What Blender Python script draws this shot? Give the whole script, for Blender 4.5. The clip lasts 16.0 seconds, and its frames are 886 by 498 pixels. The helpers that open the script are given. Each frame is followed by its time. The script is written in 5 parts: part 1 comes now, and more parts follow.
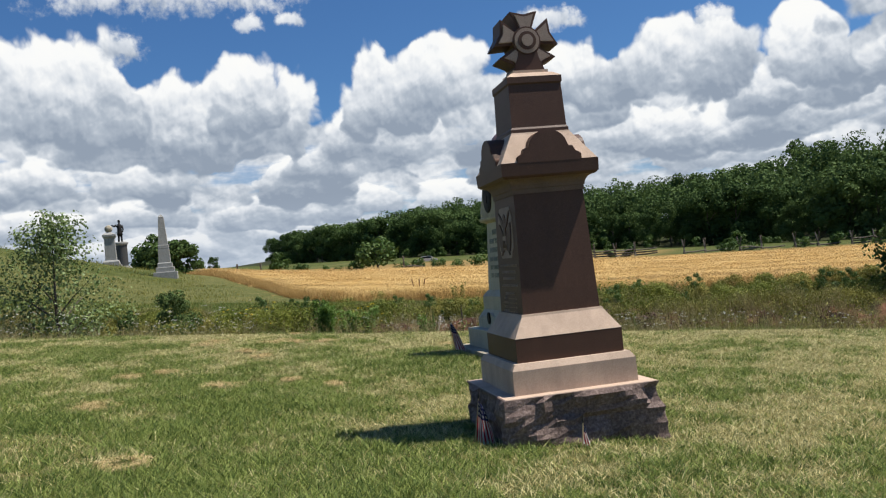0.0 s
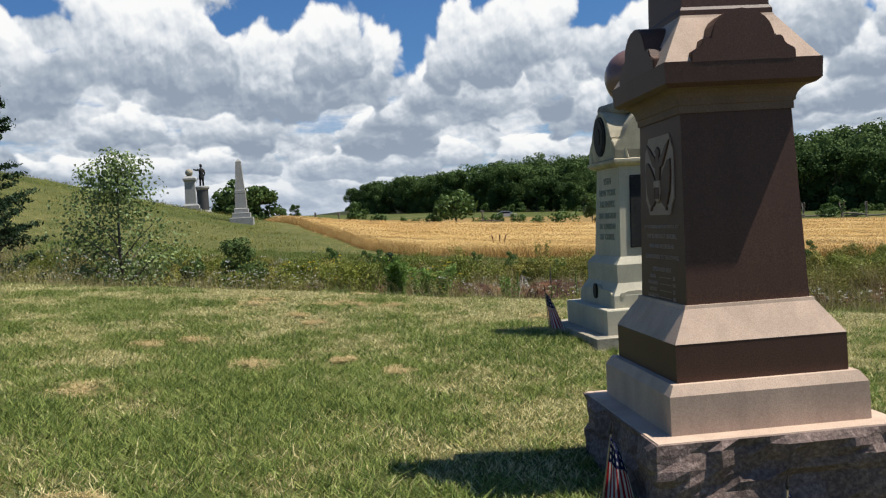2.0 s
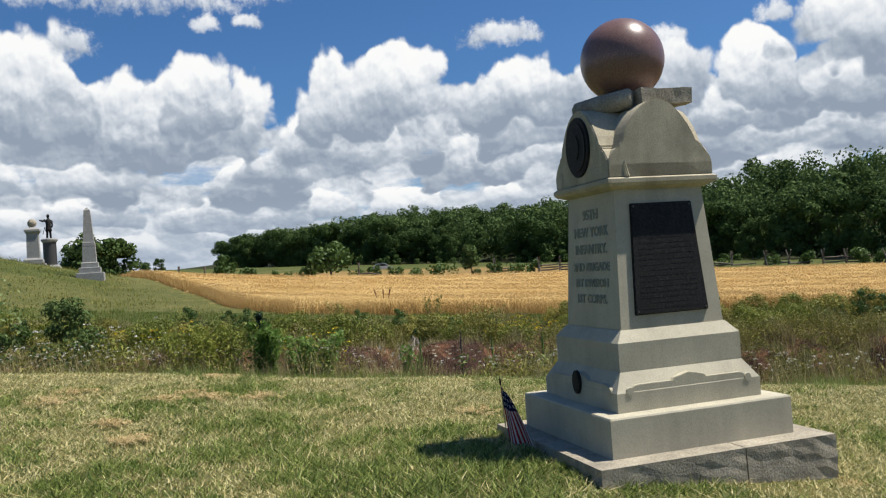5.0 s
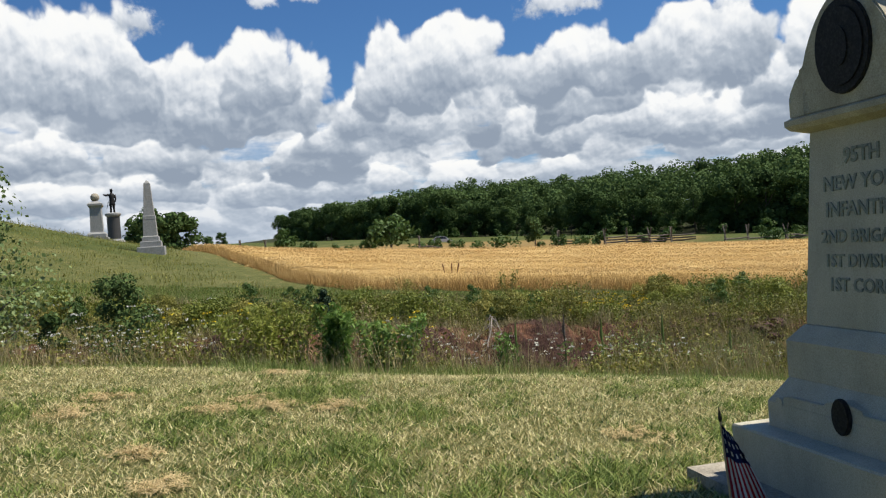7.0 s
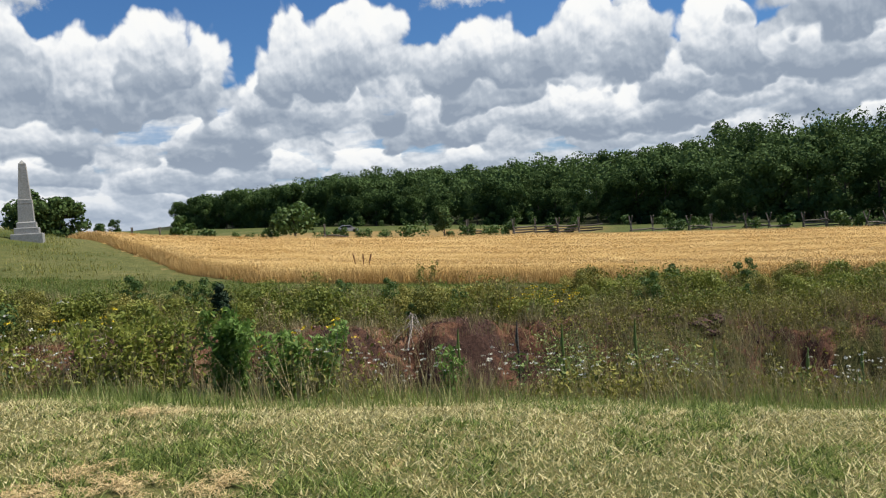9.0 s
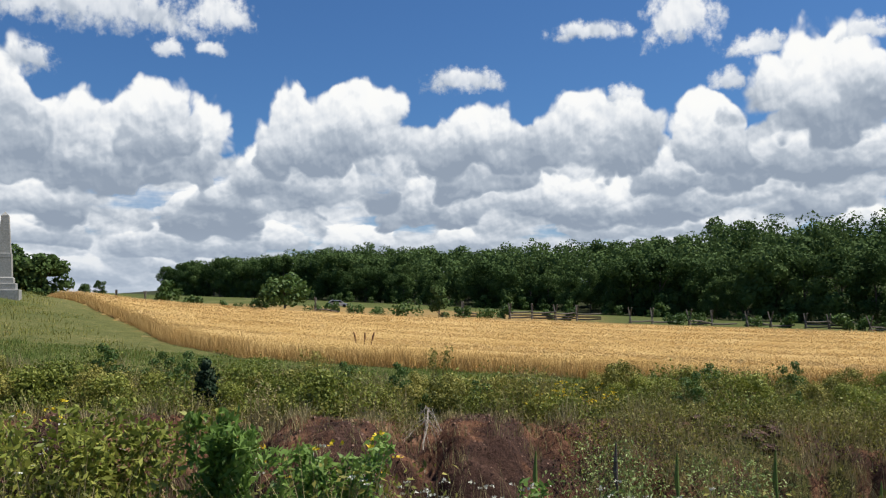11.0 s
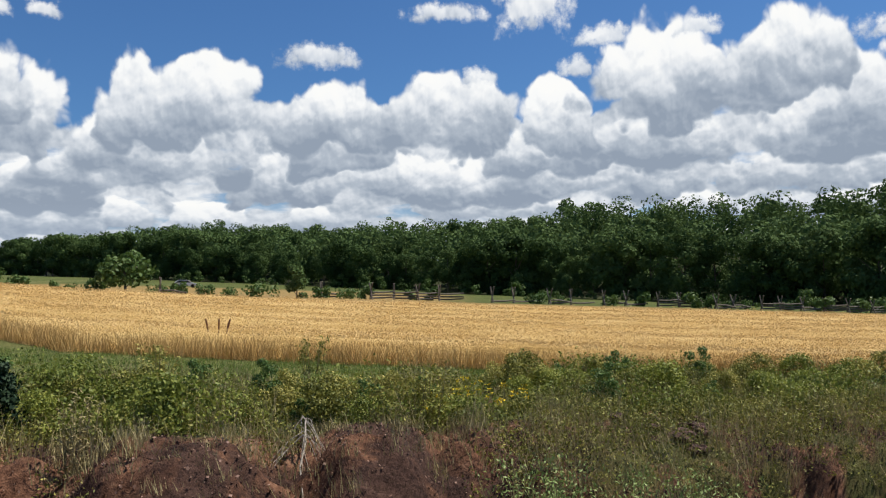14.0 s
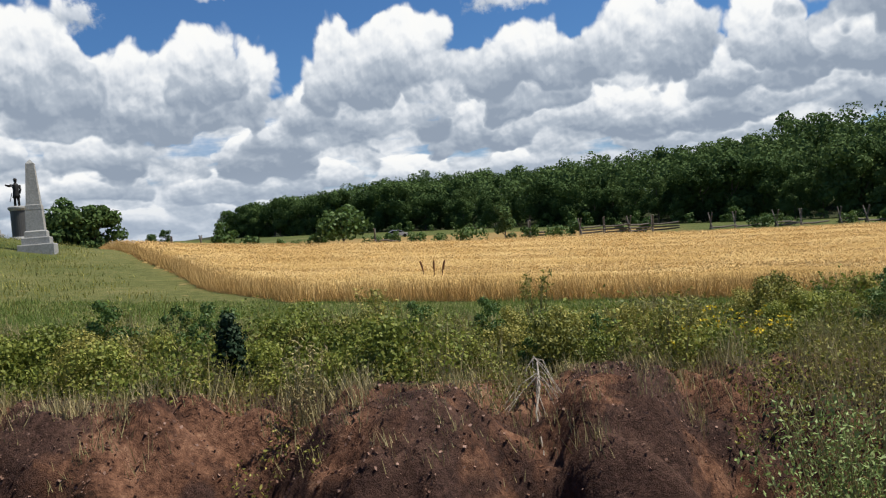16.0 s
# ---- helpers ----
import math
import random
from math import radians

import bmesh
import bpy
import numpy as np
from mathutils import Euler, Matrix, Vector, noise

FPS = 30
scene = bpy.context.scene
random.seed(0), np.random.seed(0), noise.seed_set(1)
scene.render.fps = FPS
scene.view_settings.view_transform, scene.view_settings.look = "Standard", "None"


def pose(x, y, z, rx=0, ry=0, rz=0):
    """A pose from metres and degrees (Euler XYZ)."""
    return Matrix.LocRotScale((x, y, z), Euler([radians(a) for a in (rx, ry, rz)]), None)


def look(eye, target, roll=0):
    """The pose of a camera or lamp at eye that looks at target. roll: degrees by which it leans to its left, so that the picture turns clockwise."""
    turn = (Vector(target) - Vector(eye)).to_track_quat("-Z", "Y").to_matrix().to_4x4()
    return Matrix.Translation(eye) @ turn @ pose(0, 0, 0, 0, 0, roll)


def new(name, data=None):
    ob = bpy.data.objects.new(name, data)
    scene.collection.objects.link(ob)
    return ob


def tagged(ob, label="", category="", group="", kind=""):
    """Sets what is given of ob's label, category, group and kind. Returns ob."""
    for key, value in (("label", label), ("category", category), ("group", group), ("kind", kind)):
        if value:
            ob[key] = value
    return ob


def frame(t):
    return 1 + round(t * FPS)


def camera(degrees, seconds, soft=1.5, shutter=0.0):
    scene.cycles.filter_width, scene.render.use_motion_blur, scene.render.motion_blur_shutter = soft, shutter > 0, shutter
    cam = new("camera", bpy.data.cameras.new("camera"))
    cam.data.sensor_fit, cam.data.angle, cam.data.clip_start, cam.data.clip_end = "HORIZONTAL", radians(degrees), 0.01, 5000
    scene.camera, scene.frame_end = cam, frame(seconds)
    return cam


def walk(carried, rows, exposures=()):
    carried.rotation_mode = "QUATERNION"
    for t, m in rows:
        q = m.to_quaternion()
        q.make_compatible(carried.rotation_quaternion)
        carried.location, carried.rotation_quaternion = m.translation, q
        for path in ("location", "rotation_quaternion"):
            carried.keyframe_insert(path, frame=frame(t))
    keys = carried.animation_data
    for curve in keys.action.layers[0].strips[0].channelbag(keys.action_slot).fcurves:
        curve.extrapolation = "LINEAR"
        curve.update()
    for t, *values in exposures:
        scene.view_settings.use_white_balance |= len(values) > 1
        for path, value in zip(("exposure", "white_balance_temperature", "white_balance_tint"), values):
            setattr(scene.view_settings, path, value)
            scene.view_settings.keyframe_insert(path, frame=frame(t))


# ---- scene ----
cam = camera(57.0, 16.0, soft=1.2)
PATH = [
    (0, (0.849, 1.325, 1.809), (0.693, 3.319, 1.841), -5.7),
    (0.5, (0.786, 2.001, 1.76), (0.686, 3.997, 1.835), -4.3),
    (1, (0.669, 2.638, 1.782), (0.606, 4.63, 1.945), -2.0),
    (1.5, (0.559, 3.26, 1.801), (0.48, 5.258, 1.782), -2.9),
    (2, (0.414, 3.872, 1.82), (0.061, 5.84, 1.756), -3.6),
    (2.5, (0.232, 4.513, 1.858), (0.021, 6.502, 1.862), -2.9),
    (3, (0.147, 5.098, 1.834), (0.016, 7.092, 1.91), -0.8),
    (3.5, (-0.034, 5.781, 1.834), (-0.325, 7.757, 1.933), -0.1),
    (4, (-0.11, 6.346, 1.827), (-0.323, 8.331, 1.939), -1.7),
    (4.5, (-0.261, 6.927, 1.838), (-0.35, 8.923, 1.927), -3.9),
    (4.7, (-0.329, 7.168, 1.865), (-0.366, 9.167, 1.934), -4.1),
    (6.8, (-1.0, 9.556, 1.854), (-1.118, 11.553, 1.837), -4.3),
    (7, (-1.115, 9.819, 1.894), (-1.297, 11.81, 1.882), -4.3),
    (7.5, (-1.248, 10.404, 1.884), (-1.49, 12.388, 1.811), -5.0),
    (8, (-1.414, 11.068, 1.898), (-1.599, 13.058, 1.827), -4.4),
    (8.5, (-1.496, 11.661, 1.895), (-1.422, 13.66, 1.862), -2.7),
    (9, (-1.608, 12.339, 1.909), (-1.559, 14.338, 1.854), -3.9),
    (11.5, (-2.505, 15.609, 1.974), (-2.4, 17.594, 2.196), 0.2),
    (12, (-2.535, 16.221, 2.035), (-2.357, 18.195, 2.309), -1.1),
    (12.5, (-2.579, 16.913, 2.042), (-2.428, 18.892, 2.29), -2.3),
    (13, (-2.615, 17.519, 2.082), (-2.401, 19.503, 2.207), -2.1),
    (13.5, (-2.67, 18.164, 2.076), (-2.45, 20.149, 2.179), -2.0),
    (14, (-2.738, 18.728, 2.016), (-2.302, 20.678, 2.102), -0.8),
    (14.5, (-2.757, 19.268, 1.974), (-2.279, 21.207, 2.078), -6.0),
    (15, (-2.772, 19.722, 1.895), (-2.087, 21.597, 2.011), -6.3),
    (15.5, (-2.826, 20.127, 1.832), (-2.282, 22.052, 1.874), -7.7),
    (16, (-2.881, 20.429, 1.79), (-2.947, 22.428, 1.755), -5.1),
]
walk(cam, [(t, look(eye, target, roll)) for t, eye, target, roll in PATH])

# ---- world, sun, exposure ----
SUN_AZ, SUN_EL = 84.5, 63.0   # compass from +y to +x, height, degrees


def link(nt, a, b):
    nt.links.new(a, b)


def calc(nt, op, a, b=None, c=None, clamp=False):
    n = nt.nodes.new("ShaderNodeMath")
    n.operation, n.use_clamp = op, clamp
    for i, v in enumerate((a, b, c)):
        if v is None:
            continue
        if isinstance(v, (int, float)):
            n.inputs[i].default_value = v
        else:
            nt.links.new(v, n.inputs[i])
    return n.outputs[0]


def mixcol(nt, fac, a, b, blend="MIX"):
    n = nt.nodes.new("ShaderNodeMix")
    n.data_type, n.blend_type = "RGBA", blend
    for i, v in ((0, fac), (6, a), (7, b)):
        if isinstance(v, (int, float)):
            n.inputs[i].default_value = v
        elif isinstance(v, (tuple, list)):
            n.inputs[i].default_value = (*v[:3], 1)
        else:
            nt.links.new(v, n.inputs[i])
    return n.outputs[2]


def ramp(nt, fac, stops, mode="LINEAR"):
    n = nt.nodes.new("ShaderNodeValToRGB")
    n.color_ramp.interpolation = mode
    e = n.color_ramp.elements
    while len(e) < len(stops):
        e.new(0.5)
    for el, (p, c) in zip(e, stops):
        el.position = p
        el.color = (c, c, c, 1) if isinstance(c, (int, float)) else (*c, 1)
    nt.links.new(fac, n.inputs[0])
    return n.outputs[0]


def noise_of(nt, vec, scale, detail=4.0, rough=0.5, distort=0.0):
    n = nt.nodes.new("ShaderNodeTexNoise")
    n.inputs["Scale"].default_value, n.inputs["Detail"].default_value = scale, detail
    n.inputs["Roughness"].default_value, n.inputs["Distortion"].default_value = rough, distort
    if vec is not None:
        nt.links.new(vec, n.inputs["Vector"])
    return n.outputs[0]


def combine(nt, x, y, z=0.0):
    n = nt.nodes.new("ShaderNodeCombineXYZ")
    for i, v in enumerate((x, y, z)):
        if isinstance(v, (int, float)):
            n.inputs[i].default_value = v
        else:
            nt.links.new(v, n.inputs[i])
    return n.outputs[0]


world = bpy.data.worlds.new("summer_sky")
scene.world = world
world.use_nodes = True
wt = world.node_tree
wt.nodes.clear()
sky = wt.nodes.new("ShaderNodeTexSky")
sky.sky_type, sky.sun_disc = "NISHITA", False
sky.sun_elevation, sky.sun_rotation = radians(SUN_EL), radians(SUN_AZ)
sky.air_density, sky.dust_density, sky.ozone_density = 1.0, 0.6, 2.2
tc = wt.nodes.new("ShaderNodeTexCoord")
sep = wt.nodes.new("ShaderNodeSeparateXYZ")
link(wt, tc.outputs["Generated"], sep.inputs[0])
sx, sy, sz = sep.outputs
AZ = calc(wt, "MULTIPLY", calc(wt, "ARCTAN2", sx, sy), 57.2958)
EL = calc(wt, "MULTIPLY", calc(wt, "ARCSINE", sz), 57.2958)
# cloud space: puffs shrink towards the horizon
low = calc(wt, "ADD", calc(wt, "MAXIMUM", EL, 0.0), 7.0)
CU = calc(wt, "MULTIPLY", AZ, 0.07)
CV = calc(wt, "MULTIPLY", calc(wt, "LOGARITHM", low, 2.71828), 1.15)


def billows(dx, dy, scale, detail):
    """Cauliflower heaps: high at the middle of each puff, looked up a little aside."""
    p = combine(wt, calc(wt, "ADD", CU, dx), calc(wt, "ADD", CV, dy), 3.7)
    warp = wt.nodes.new("ShaderNodeVectorMath")
    warp.operation = "MULTIPLY_ADD"
    wn = wt.nodes.new("ShaderNodeTexNoise")
    wn.inputs["Scale"].default_value, wn.inputs["Detail"].default_value = scale * 0.9, 2.5
    link(wt, p, wn.inputs["Vector"])
    link(wt, wn.outputs["Color"], warp.inputs[0])
    warp.inputs[1].default_value = (0.55 / scale, 0.55 / scale, 0.0)
    link(wt, p, warp.inputs[2])
    v = wt.nodes.new("ShaderNodeTexVoronoi")
    v.feature, v.normalize = "F1", True
    v.inputs["Scale"].default_value, v.inputs["Detail"].default_value = scale, detail
    v.inputs["Roughness"].default_value, v.inputs["Lacunarity"].default_value = 0.55, 2.2
    link(wt, warp.outputs[0], v.inputs["Vector"])
    return calc(wt, "SUBTRACT", 0.36, v.outputs["Distance"])


SKYP = combine(wt, AZ, EL, 0.0)
B_BIG, B_FINE = billows(0.0, 0.0, 5.0, 2.6), billows(0.4, 0.2, 13.0, 2.0)
B_BROAD = calc(wt, "SUBTRACT", noise_of(wt, combine(wt, CU, CV, 8.3), 3.4, 2.0, 0.5), 0.5)
WISP = noise_of(wt, combine(wt, CU, calc(wt, "MULTIPLY", CV, 1.6), 7.7), 16.0, 6.0, 0.65)
RELIEF = calc(wt, "ADD", calc(wt, "MULTIPLY", calc(wt, "SUBTRACT", B_BIG, billows(0.016, 0.036, 5.0, 2.6)), 1.35),
              calc(wt, "MULTIPLY", calc(wt, "SUBTRACT", B_FINE, billows(0.408, 0.214, 13.0, 2.0)), 0.42))
RELIEF = calc(wt, "ADD", RELIEF, calc(wt, "MULTIPLY", calc(wt, "SUBTRACT", noise_of(wt, combine(wt, calc(wt, "MULTIPLY", CU, 0.7), CV, 2.2), 4.0, 3.5, 0.5), 0.5), 0.75))

# the far bank of cloud: its top by compass bearing
TOP = [(-60, 6), (-42, 14), (-29, 14.5), (-24, 12), (-17, 12.5), (-14.5, 11.5), (-12.4, 10.4), (-8, 11.5), (-4.5, 13), (4.5, 12.5),
       (12, 12.6), (18, 11.2), (22, 11.2), (27, 13.5), (34, 14.5), (40, 12.5), (44, 9.0), (50, 6.5), (60, 6), (75, 5)]
top = calc(wt, "MULTIPLY", ramp(wt, calc(wt, "DIVIDE", calc(wt, "ADD", AZ, 60.0), 135.0), [((a + 60) / 135, h / 30) for a, h in TOP]), 30.0)
bank = calc(wt, "ADD", calc(wt, "MULTIPLY", calc(wt, "SUBTRACT", top, EL), 0.5), calc(wt, "MULTIPLY", B_BIG, 1.6))
cover = ramp(wt, bank, [(0.0, 0.0), (0.22, 1.0)], "EASE")
cover = calc(wt, "MULTIPLY", cover, ramp(wt, noise_of(wt, combine(wt, calc(wt, "MULTIPLY", CU, 0.8), calc(wt, "MULTIPLY", CV, 2.4), 5.5), 2.6, 4.0, 0.55), [(0.34, 0.35), (0.46, 1.0)], "EASE"))
shade = calc(wt, "ADD", calc(wt, "MULTIPLY", RELIEF, 0.9), 0.42, clamp=True)


def heap(az, el, w, h, small=False, thin=1.0):
    """One cumulus with a flat grey base at el, lit from above, in front of what is there already."""
    global cover, shade, SKYP
    n = wt.nodes.new("ShaderNodeVectorMath")
    n.operation = "MULTIPLY_ADD"
    link(wt, SKYP, n.inputs[0])
    n.inputs[1].default_value, n.inputs[2].default_value = (1 / w, 1 / h, 0), (-az / w, -el / h, 0)
    ln = wt.nodes.new("ShaderNodeVectorMath")
    ln.operation = "LENGTH"
    link(wt, n.outputs[0], ln.inputs[0])
    sp = wt.nodes.new("ShaderNodeSeparateXYZ")
    link(wt, n.outputs[0], sp.inputs[0])
    v = sp.outputs[1]
    d = calc(wt, "MINIMUM", calc(wt, "SUBTRACT", 0.95, ln.outputs["Value"]), calc(wt, "MULTIPLY_ADD", v, 1.15, 0.40))
    d = calc(wt, "MULTIPLY_ADD", B_FINE if small else B_BIG, 0.95 if small else 1.15, d)
    if not small:
        d = calc(wt, "MULTIPLY_ADD", B_BROAD, 1.5, d)
    if small:
        d = calc(wt, "MULTIPLY_ADD", calc(wt, "SUBTRACT", WISP, 0.5), 0.95, d)
    mr = wt.nodes.new("ShaderNodeMapRange")
    mr.interpolation_type = "SMOOTHSTEP"
    mr.inputs[1].default_value, mr.inputs[2].default_value = 0.0, 0.5 if small else 0.17
    mr.inputs[4].default_value = thin
    link(wt, d, mr.inputs[0])
    own = calc(wt, "ADD", calc(wt, "MULTIPLY_ADD", v, 0.40 if small else 0.80, 0.50 if small else 0.24), RELIEF, clamp=True)
    mx = wt.nodes.new("ShaderNodeMix")
    for i, val in ((0, mr.outputs[0]), (2, shade), (3, own)):
        link(wt, val, mx.inputs[i])
    shade = mx.outputs[0]
    cover = calc(wt, "MAXIMUM", cover, mr.outputs[0])
    step = wt.nodes.new("ShaderNodeVectorMath")
    step.operation = "MULTIPLY_ADD"
    link(wt, shade, step.inputs[0])
    step.inputs[1].default_value = (1e-6, 1e-6, 0)
    link(wt, SKYP, step.inputs[2])
    SKYP = step.outputs[0]


# rows of small far cumulus, larger and higher towards the viewer, then the great heaps
rs = random.Random(12)
ROWS = []
for el0, n_, w0 in ((2.2, 12, 4.5), (4.2, 13, 3.6), (6.6, 11, 4.4), (8.6, 8, 4.6)):
    for k in range(n_):
        ROWS.append((-46 + 92 * (k + rs.random()) / n_, el0 + rs.uniform(-0.7, 0.7), w0 * rs.uniform(0.7, 1.4), (0.7 + el0 * 0.27) * rs.uniform(0.7, 1.2)))
GREAT = [(4.1, 6.8, 5.1, 3.2), (-5.4, 7.8, 4.5, 3.2), (19.6, 6.7, 3.4, 3.1), (27.8, 9.0, 6.5, 3.4), (-4.4, 11.0, 5.6, 4.7), (4.6, 10.8, 4.8, 3.5),
         (13.0, 11.0, 5.0, 4.9), (20.8, 10.3, 3.0, 3.4), (29.5, 12.1, 6.6, 4.6), (35.0, 13.2, 5.0, 4.3), (41.0, 10.2, 5.0, 4.2), (-20.4, 10.0, 8.2, 4.3), (-17.2, 11.5, 2.6, 3.7),
         (-30.0, 11.5, 6.5, 6.0), (-39.0, 10.0, 7.0, 5.5)]
SCRAPS = [(-21.5, 18.8, 9.0, 2.9), (-13.3, 19.2, 2.8, 2.6), (-16.3, 17.0, 1.1, 1.0), (-13.6, 17.2, 1.1, 0.8), (19.3, 18.4, 2.9, 3.6), (13.2, 18.4, 3.2, 1.1), (3.9, 15.4, 3.2, 1.4),
          (15.3, 14.1, 1.5, 1.1), (24.0, 16.4, 2.3, 1.2), (22.1, 14.4, 1.4, 1.3), (30.2, 16.5, 2.0, 1.2), (-7.5, 22.4, 1.8, 2.0), (-24.9, 15.4, 1.8, 1.9), (43.0, 15.0, 4.0, 1.3)]
for c_ in sorted(ROWS + GREAT, key=lambda q: q[1]):
    heap(*c_)
for c_ in SCRAPS:
    heap(*c_, small=True, thin=0.92)
# clouds overhead and behind, scattered
over = calc(wt, "MULTIPLY", calc(wt, "SUBTRACT", noise_of(wt, tc.outputs["Generated"], 2.6, 3.0), 0.53), 4.0)
over = calc(wt, "SUBTRACT", over, calc(wt, "MULTIPLY", calc(wt, "SUBTRACT", 1.0, calc(wt, "DIVIDE", calc(wt, "SUBTRACT", EL, 25.0), 10.0, clamp=True)), 4.0))
mask = calc(wt, "MAXIMUM", cover, ramp(wt, calc(wt, "SUBTRACT", over, 0.45), [(0.02, 0.0), (0.34, 1.0)], "EASE"))
cloud = ramp(wt, shade, [(0.0, (0.30, 0.36, 0.45)), (0.28, (0.46, 0.52, 0.60)), (0.52, (0.75, 0.79, 0.84)), (0.74, (0.97, 0.98, 0.98)), (1.0, (1.0, 1.0, 0.98))])
hazy = calc(wt, "SUBTRACT", 1.0, calc(wt, "DIVIDE", EL, 5.5, clamp=True))
cloud = mixcol(wt, calc(wt, "MULTIPLY", hazy, 0.7), cloud, (0.47, 0.55, 0.67))
bg_sky = wt.nodes.new("ShaderNodeBackground")
bg_sky.inputs[1].default_value = 0.066
link(wt, mixcol(wt, 1.0, sky.outputs[0], (0.47, 0.77, 1.10), "MULTIPLY"), bg_sky.inputs[0])
bg_cl = wt.nodes.new("ShaderNodeBackground")
bg_cl.inputs[1].default_value = 0.74
link(wt, cloud, bg_cl.inputs[0])
mixs = wt.nodes.new("ShaderNodeMixShader")
link(wt, mask, mixs.inputs[0])
link(wt, bg_sky.outputs[0], mixs.inputs[1])
link(wt, bg_cl.outputs[0], mixs.inputs[2])
wout = wt.nodes.new("ShaderNodeOutputWorld")
link(wt, mixs.outputs[0], wout.inputs[0])

sun_data = bpy.data.lights.new("sun", "SUN")
sun_data.energy, sun_data.angle, sun_data.color = 5.0, radians(0.53), (1.0, 0.95, 0.86)
sun = new("sun", sun_data)
_e, _a = radians(SUN_EL), radians(SUN_AZ)
SUN_DIR = Vector((math.cos(_e) * math.sin(_a), math.cos(_e) * math.cos(_a), math.sin(_e)))
sun.matrix_world = look(SUN_DIR * 100, (0, 0, 0))
scene.view_settings.exposure = 0.4


# ---- materials ----
def material(name, rough=0.8, metal=0.0, spec=0.3):
    m = bpy.data.materials.new(name)
    m.use_nodes = True
    nt = m.node_tree
    b = nt.nodes["Principled BSDF"]
    b.inputs["Roughness"].default_value, b.inputs["Metallic"].default_value = rough, metal
    b.inputs["Specular IOR Level"].default_value = spec
    return m, nt, b


def bump(nt, b, height, strength, dist):
    n = nt.nodes.new("ShaderNodeBump")
    n.inputs["Strength"].default_value, n.inputs["Distance"].default_value = strength, dist
    link(nt, height, n.inputs["Height"])
    link(nt, n.outputs[0], b.inputs["Normal"])


def where(nt):
    return nt.nodes.new("ShaderNodeNewGeometry").outputs["Position"]


def local(nt):
    return nt.nodes.new("ShaderNodeTexCoord").outputs["Object"]


def stone(name, dark, mid, light, rough, grain=90.0, relief=0.25, depth=0.004, stain=0.35, spec=0.3):
    m, nt, b = material(name, rough, 0.0, spec)
    p = local(nt)
    g = noise_of(nt, p, grain, 3.0, 0.7)
    s = noise_of(nt, p, 2.3, 5.0, 0.6)
    c = ramp(nt, g, [(0.3, dark), (0.5, mid), (0.72, light)])
    drip = combine(nt, 1.0, 1.0, 0.15)
    mul = nt.nodes.new("ShaderNodeVectorMath")
    mul.operation = "MULTIPLY"
    link(nt, p, mul.inputs[0])
    link(nt, drip, mul.inputs[1])
    d = noise_of(nt, mul.outputs[0], 7.0, 4.0, 0.6)
    tone = ramp(nt, calc(nt, "ADD", calc(nt, "MULTIPLY", s, 0.6), calc(nt, "MULTIPLY", d, 0.4)), [(0.35, 1.0 - stain), (0.62, 1.0)])
    link(nt, mixcol(nt, 1.0, c, tone, "MULTIPLY"), b.inputs["Base Color"])
    bump(nt, b, g, relief, depth)
    return m


M_POLISH = stone("brown_granite_polished", (0.062, 0.029, 0.017), (0.092, 0.045, 0.029), (0.138, 0.075, 0.053), 0.55, 140, 0.05, 0.001, 0.2, 0.28)
M_HAMMER = stone("brown_granite_hammered", (0.44, 0.305, 0.22), (0.55, 0.405, 0.305), (0.64, 0.50, 0.39), 0.85, 160, 0.3, 0.003, 0.3)
M_ROCKF = stone("brown_granite_rockface", (0.11, 0.075, 0.065), (0.20, 0.14, 0.12), (0.36, 0.27, 0.23), 0.85, 40, 0.6, 0.012, 0.5)
M_GREY = stone("pale_granite", (0.36, 0.325, 0.24), (0.48, 0.44, 0.33), (0.58, 0.545, 0.42), 0.8, 150, 0.25, 0.003, 0.25)
M_GREYR = stone("pale_granite_weathered", (0.28, 0.24, 0.18), (0.42, 0.37, 0.28), (0.54, 0.485, 0.385), 0.9, 60, 0.6, 0.01, 0.5)
M_CAPST = stone("stained_cap_granite", (0.34, 0.295, 0.20), (0.48, 0.425, 0.30), (0.59, 0.53, 0.39), 0.85, 120, 0.3, 0.004, 0.45)
M_BALL = stone("polished_red_granite", (0.10, 0.055, 0.045), (0.19, 0.105, 0.088), (0.30, 0.19, 0.16), 0.32, 120, 0.02, 0.001, 0.15, 0.5)
M_FARST = stone("far_grey_granite", (0.23, 0.225, 0.21), (0.31, 0.305, 0.285), (0.39, 0.385, 0.36), 0.8, 12, 0.1, 0.004, 0.2)
M_BRONZE = stone("dark_bronze", (0.012, 0.012, 0.012), (0.022, 0.021, 0.020), (0.045, 0.043, 0.040), 0.62, 60, 0.4, 0.003, 0.3, 0.15)
M_BRONZEL = stone("worn_bronze", (0.03, 0.03, 0.028), (0.055, 0.054, 0.05), (0.085, 0.08, 0.075), 0.5, 60, 0.2, 0.002, 0.2, 0.5)
M_LETTER = stone("weathered_letters", (0.20, 0.215, 0.17), (0.27, 0.28, 0.225), (0.35, 0.35, 0.29), 0.85, 80, 0.2, 0.002, 0.3)
M_MOULD = stone("brown_granite_tooled", (0.13, 0.083, 0.06), (0.19, 0.125, 0.09), (0.25, 0.17, 0.125), 0.85, 130, 0.3, 0.003, 0.3)
M_CARVE = stone("carved_granite_pale", (0.27, 0.195, 0.155), (0.36, 0.27, 0.22), (0.44, 0.34, 0.28), 0.9, 120, 0.3, 0.003, 0.2)


